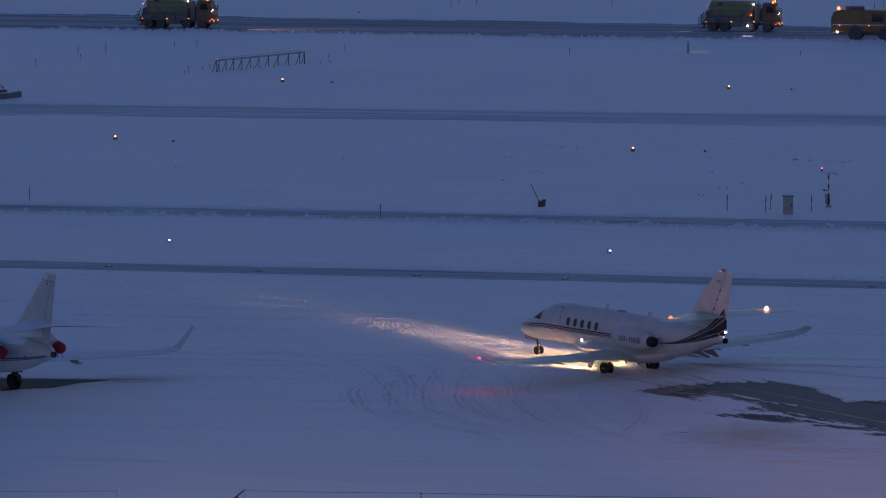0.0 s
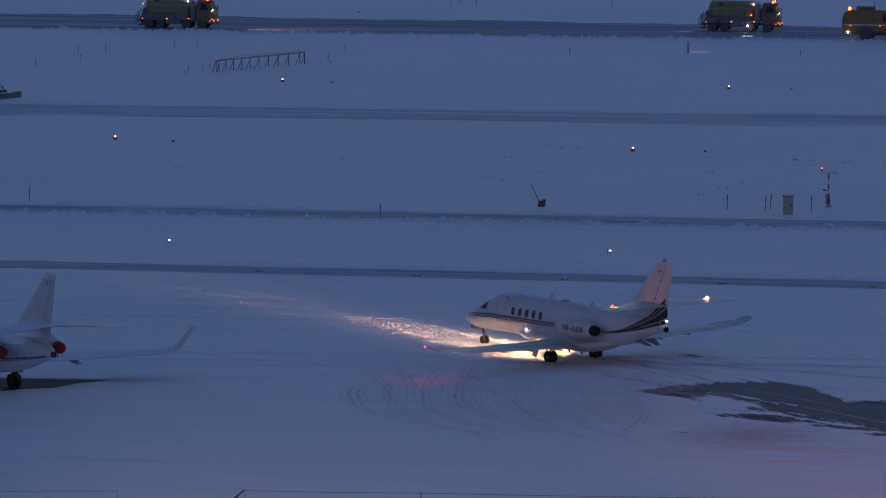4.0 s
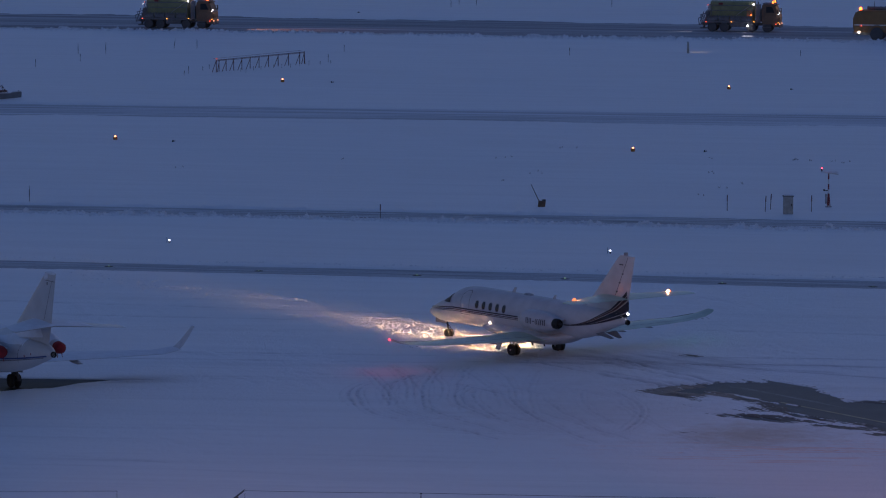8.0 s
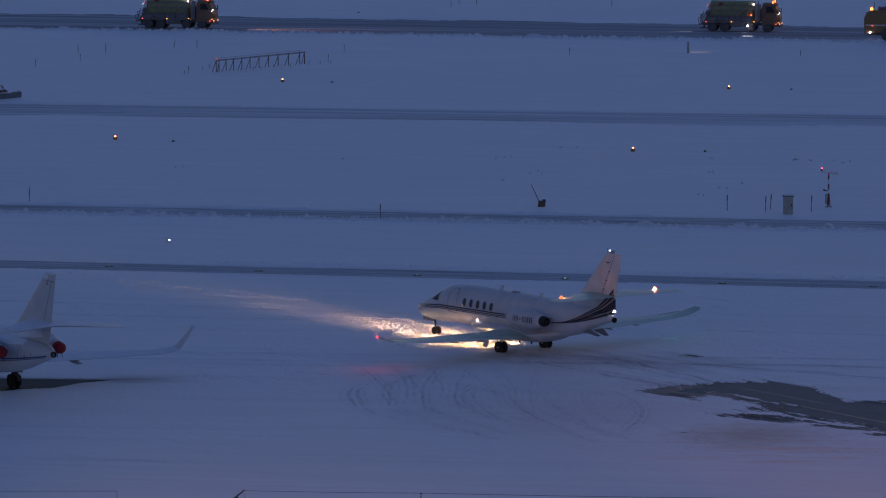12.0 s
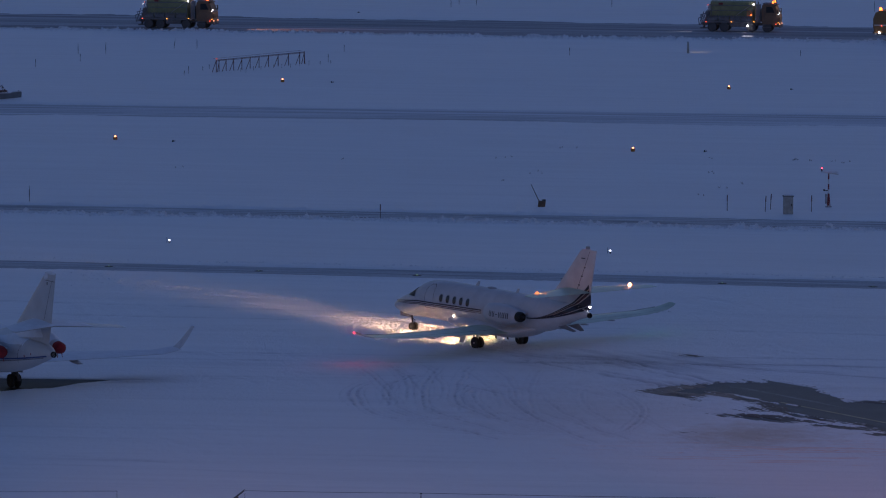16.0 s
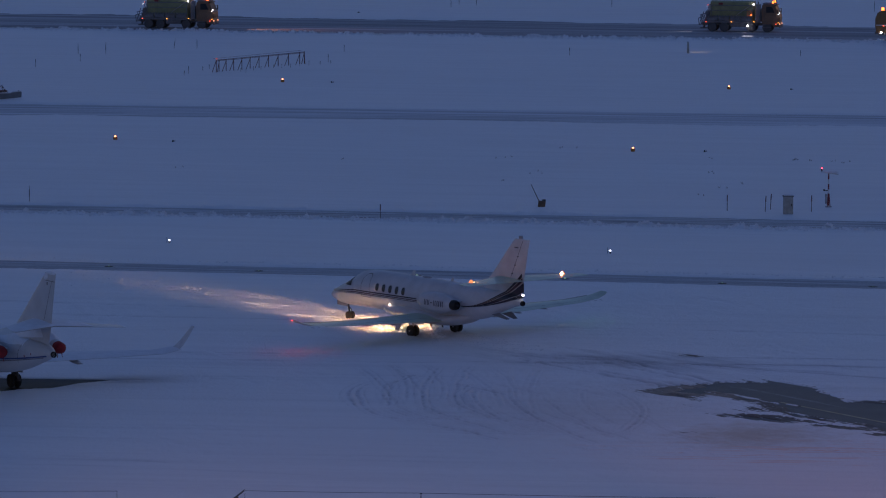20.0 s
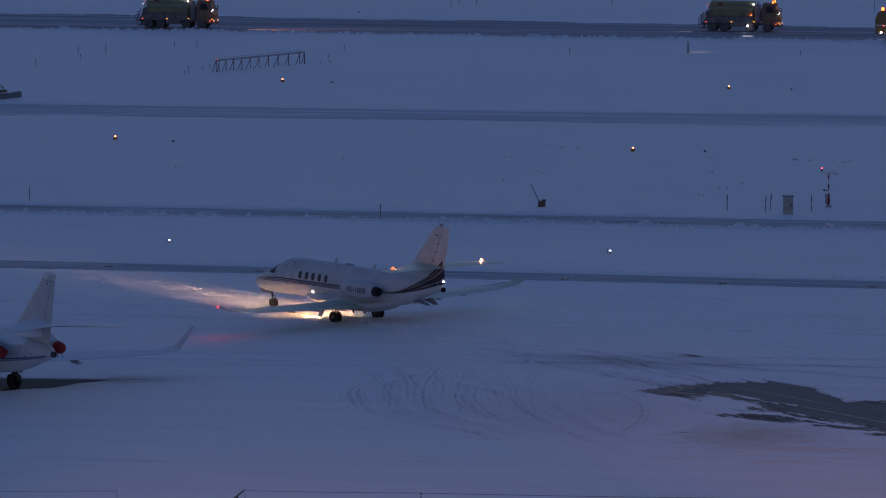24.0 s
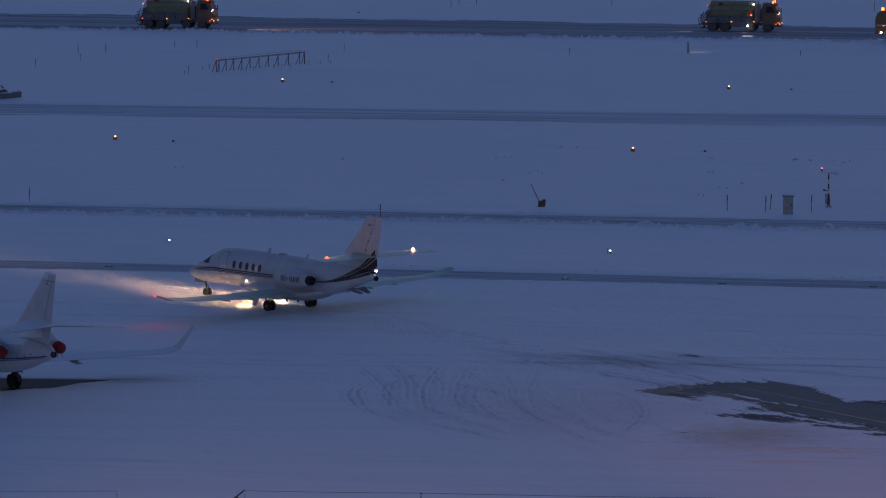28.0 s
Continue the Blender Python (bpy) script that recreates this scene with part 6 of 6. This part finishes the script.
def lit_post():
    t = thing("lit_post", pose(26.2, 481.2, 0.02), "grey snow-capped post with a low lamp lighting the snow", "lamp")
    bm = new_bm()
    rod(bm, (0, 0, -0.2), (-0.03, 0, 1.3), 0.15, 0.10, 12)
    part("post", bm, CABINET, t)
    part("snow_cover", ball(new_bm(), (-0.03, 0, 1.30), 0.11, 10, (1, 1, 0.5)), CAKE, t, "cap of snow")
    bm = new_bm()
    box(bm, 0.02, 0.08, 0.12, 0.15, 0.90, 0.98, 0.01)
    part("lens", bm, HEAD_GLOW, t, "warm lens")


lit_post()
spot_lamp("post_lamp", (26.38, 481.3, 1.15), (27.2, 483.2, 0.0), 24, (1.0, 0.74, 0.26), 80, 1.0, 0.05)


def plough():
    t = thing("snow_plough_blade", pose(-40.35, 421.6, 0.12, 0, 0, 22), "dark steel plough frame with a grey blade in snow", "plough")
    bm = new_bm()
    loft(bm, [[Vector((x, -0.5 + 0.1 * u, z0)), Vector((x, -0.62 + 0.1 * u, z0 + 0.45)), Vector((x, -0.52 + 0.1 * u, z0 + 0.55)), Vector((x, -0.40 + 0.1 * u, z0))]
              for u, x, z0 in ((0, -5.5, -0.10), (0.4, -2.2, 0.0), (0.7, -0.4, 0.08), (1, 0.75, 0.16))])
    part("blade", bm, GUARD, t, "grey curved blade")
    bm = new_bm()
    box(bm, -5.2, -0.6, -0.2, 0.7, 0.35, 0.62, 0.05)
    box(bm, -4.8, -1.2, -0.1, 0.5, 0.62, 0.95, 0.08)
    for x in (-3.2, -2.0, -1.2, -0.5):
        rod(bm, (x, -0.3, 0.5), (x - 0.4, 0.3, 1.15), 0.07, seg=8)
    rod(bm, (-4.5, 0.1, 1.0), (-0.4, 0.1, 0.62), 0.06, seg=8)
    rod(bm, (-2.6, 0.2, 0.9), (-2.5, 0.2, 1.75), 0.05, seg=8)
    rod(bm, (-1.5, 0.2, 0.9), (-2.5, 0.2, 1.55), 0.06, seg=8)
    rod(bm, (-0.9, 0.0, 0.5), (-1.0, 0.0, 1.35), 0.03, seg=8)
    part("frame", bm, TRUCK_FRAME, t)
    bm = new_bm()
    rod(bm, (-3.4, -0.35, 0.92), (-0.6, -0.30, 0.78), 0.07, seg=8)
    rod(bm, (-1.9, -0.3, 0.85), (-2.6, 0.1, 1.45), 0.06, seg=8)
    part("lift_arm", bm, RUST_RED, t, "red oxide lift arm")
    bm = new_bm()
    rod(bm, (0.45, -0.4, 0.6), (0.5, -0.4, 0.8), 0.06, seg=8)
    part("blade_marker", bm, BLACK, t)
    bm = new_bm()
    box(bm, -5.0, -0.7, -0.25, 0.6, 0.96, 1.02, 0.02)
    part("snow_cover", bm, CAKE, t)
    for x0, x1, y0, z in ((-5.3, -2.4, -0.62, 0.47), (-2.1, -0.3, -0.52, 0.58), (-0.1, 0.7, -0.44, 0.70), (-3.0, -1.4, -0.42, 0.98), (-1.1, -0.5, -0.2, 0.64)):
        part("snow_cover", box(new_bm(), x0, x1, y0 - 0.04, y0 + 0.16, z, z + 0.07, 0.03), CAKE, t, "snow caked on the frame")
    for x in (-2.9, -2.2, -1.6):
        part("hose", rod(new_bm(), (x, -0.25, 0.9), (x + 0.5, -0.2, 1.3), 0.025, seg=6), BLACK, t)


plough()


def tufts():
    """Dry weeds sticking out of the snow."""
    rnd = random.Random(9)
    bm = new_bm()
    for cx, cy, n, wide in ((28.4, 361.7, 7, 0.3), (29.5, 361.2, 2, 0.4), (31.1, 360.8, 2, 0.5), (32.2, 358.9, 3, 0.8), (21.7, 363.6, 2, 0.5), (21.3, 352.0, 3, 0.8), (23.0, 344.1, 2, 0.5),
                           (20.9, 340.2, 2, 0.5), (19.4, 334.9, 2, 0.6), (10.2, 373.0, 3, 1.0), (-21.0, 356.5, 2, 0.6), (-8.0, 363.5, 2, 0.6), (7.2, 352.0, 3, 0.8), (5.2, 364.0, 3, 0.9), (4.4, 346.0, 2, 0.5)):
        for _ in range(n):
            x, y = cx + rnd.gauss(0, wide * 0.5), cy + rnd.gauss(0, wide)
            z = level(x, y)
            for k in range(4):
                a, l = rnd.random() * 6.28, 0.05 + 0.10 * rnd.random()
                rod(bm, (x, y, z - 0.03), (x + 0.08 * math.cos(a), y + 0.08 * math.sin(a), z + l), 0.012, 0.004, 4)
    me = finish(bm, WOOD, "dry_weeds")
    tagged(new("dry_weeds", me), "sparse dry weeds poking through the snow", "weeds", kind="stuff")


tufts()


def hut():
    t = thing("hut", pose(-11.6, 195.3, -0.05), "dark-roofed hut with only its gable corner showing", "hut")
    bm = new_bm()
    plate(bm, [(-1.4, -0.1), (2.62, -0.1), (2.62, 1.34), (0.82, -0.08)], 0.30)
    part("wall", bm, DARK_ROOF, t)
    bm = new_bm()
    plate(bm, [(0.75, -0.10), (2.88, 1.60), (2.90, 1.65), (0.70, -0.06)], 0.42)
    part("roof", bm, DARK_ROOF, t, "dark sloping roof sheet")


hut()


def overhead_wire():
    t = thing("fence_wire", Matrix(), "thin dark wire strung between short posts", "wire")
    for x, top in ((-30.0, 1.45), (-14.35, 1.42), (-8.72, 1.44), (-0.97, 1.33), (12.0, 1.11)):
        bm = new_bm()
        slim = 1.0 if -2 < x < 0 else 0.4
        rod(bm, (x, 196.0, -0.1), (x, 196.0, top - 0.10), 0.02 * slim, seg=8)
        ball(bm, (x, 196.0, top - 0.03), 0.035 * slim, 8, (1.6, 1, 0.8))
        part("post", bm, BLACK, t)
    for (xa, za), (xb, zb) in (((-30, 1.45), (-14.35, 1.42)), ((-8.72, 1.44), (-0.97, 1.33)), ((-0.97, 1.33), (12.0, 1.11))):
        bm = new_bm()
        rings = []
        for i in range(13):
            u = i / 12
            c = Vector((xa + (xb - xa) * u, 196.0, za + (zb - za) * u - 0.02 * math.sin(math.pi * u)))
            rings.append([c + Vector((0, 0.008 * math.cos(k * 1.2566), 0.008 * math.sin(k * 1.2566))) for k in range(5)])
        loft(bm, rings)
        part("wire", bm, BLACK, t)


overhead_wire()


# ---------------------------------------------------------------- what moves
# sideways place of the taxiing jet's main wheels, time by time; its path and heading follow from it
TAXI = ((0, 10.13), (0.5, 9.65), (1, 9.19), (1.5, 8.78), (2, 8.45), (2.5, 8.14), (3, 7.82), (3.5, 7.51), (4.5, 6.87), (5.5, 6.25), (6, 5.95), (6.5, 5.68), (7, 5.47),
        (7.5, 5.33), (8, 5.21), (8.5, 5.11), (9, 5.01), (9.5, 4.91), (10, 4.83), (10.5, 4.75), (11, 4.68), (11.5, 4.60), (12, 4.51), (12.5, 4.40), (13.5, 4.15),
        (14.5, 3.86), (15, 3.68), (15.5, 3.46), (16, 3.20), (16.5, 2.89), (17, 2.53), (17.5, 2.11), (18, 1.66), (18.5, 1.16), (19, 0.63), (19.5, 0.08), (20, -0.48),
        (20.5, -1.05), (21, -1.63), (21.5, -2.22), (22.5, -3.39), (23.5, -4.53), (24, -5.08), (24.5, -5.63), (25, -6.18), (25.5, -6.71), (26, -7.23), (26.5, -7.73),
        (27, -8.22), (27.5, -8.71), (28, -9.18))
TENDER = ((0, 0.0), (1, 0.36), (3, 0.93), (6, 1.86), (8, 2.45), (10, 3.12), (12, 3.68), (14, 4.26), (15, 4.47), (16, 4.70), (17, 4.85), (18, 4.91), (19, 4.93), (28, 4.93))


def jet_place(x):
    y = 256.998 - 1.36673 * x - 0.0074834 * x * x
    yaw = math.degrees(2.210416 - 0.00412028 * x + 0.00012106 * x * x)
    return x, y, yaw


def rolled(knots, place_of, radius, where, wheels_at):
    """Rows of a wheel that rolls as its thing goes along."""
    out, gone, last = [], 0.0, None
    for (t0, a0), (t1, a1) in zip(knots, knots[1:]):
        n = max(1, math.ceil(abs(a1 - a0) * 2.2 / radius))
        for i in range(n):
            u = i / n
            out.append((t0 + (t1 - t0) * u, a0 + (a1 - a0) * u))
    out.append(knots[-1])
    rows = []
    for t, a in out:
        p = place_of(a)
        if last is not None:
            gone += math.hypot(p[0] - last[0], p[1] - last[1])
        last = p
        rows.append((t, Matrix.Translation(wheels_at) @ Matrix.Rotation(gone / radius, 4, "Y")))
    return rows


def tender_place(s):
    return 43.45 + 0.976 * s, 503.35 - 0.216 * s


def motions():
    rows = []
    for t, a in TAXI:
        x, y, yaw = jet_place(a)
        rows.append((t, pose(x, y, 0.05, 0, 0, yaw)))
    walk(jet, rows)
    for wheel, where, radius in turning:
        walk(wheel, rolled(TAXI, jet_place, radius, jet, where))
    walk(tender, [(t, pose(*tender_place(s), 0, 0, 0, -12.5)) for t, s in TENDER])
    for wheel, where, radius in tender_wheels:
        walk(wheel, rolled(TENDER, tender_place, radius, tender, where))
    # the beacon's reflector goes round every 1.34 s and faces the viewer at 0.605 s
    spin = []
    n = int(28.0 / 0.2)
    for i in range(n + 1):
        t = i * 0.2
        a = 145.0 + 360.0 * (t - 0.605) / 1.34
        spin.append((t, pose(-8.1, 0, 6.26, 0, 0, a)))
    walk(beacon_turner, spin)
    # the truck's hoods go round every 0.4444 s and open towards the viewer at 16.95 s
    for hood, y in truck_hoods:
        walk(hood, [(i * 0.1, pose(8.70, y, 3.30, 0, 0, -77.5 + 360.0 * (i * 0.1 - 16.95) / 0.4444)) for i in range(281)])


motions()
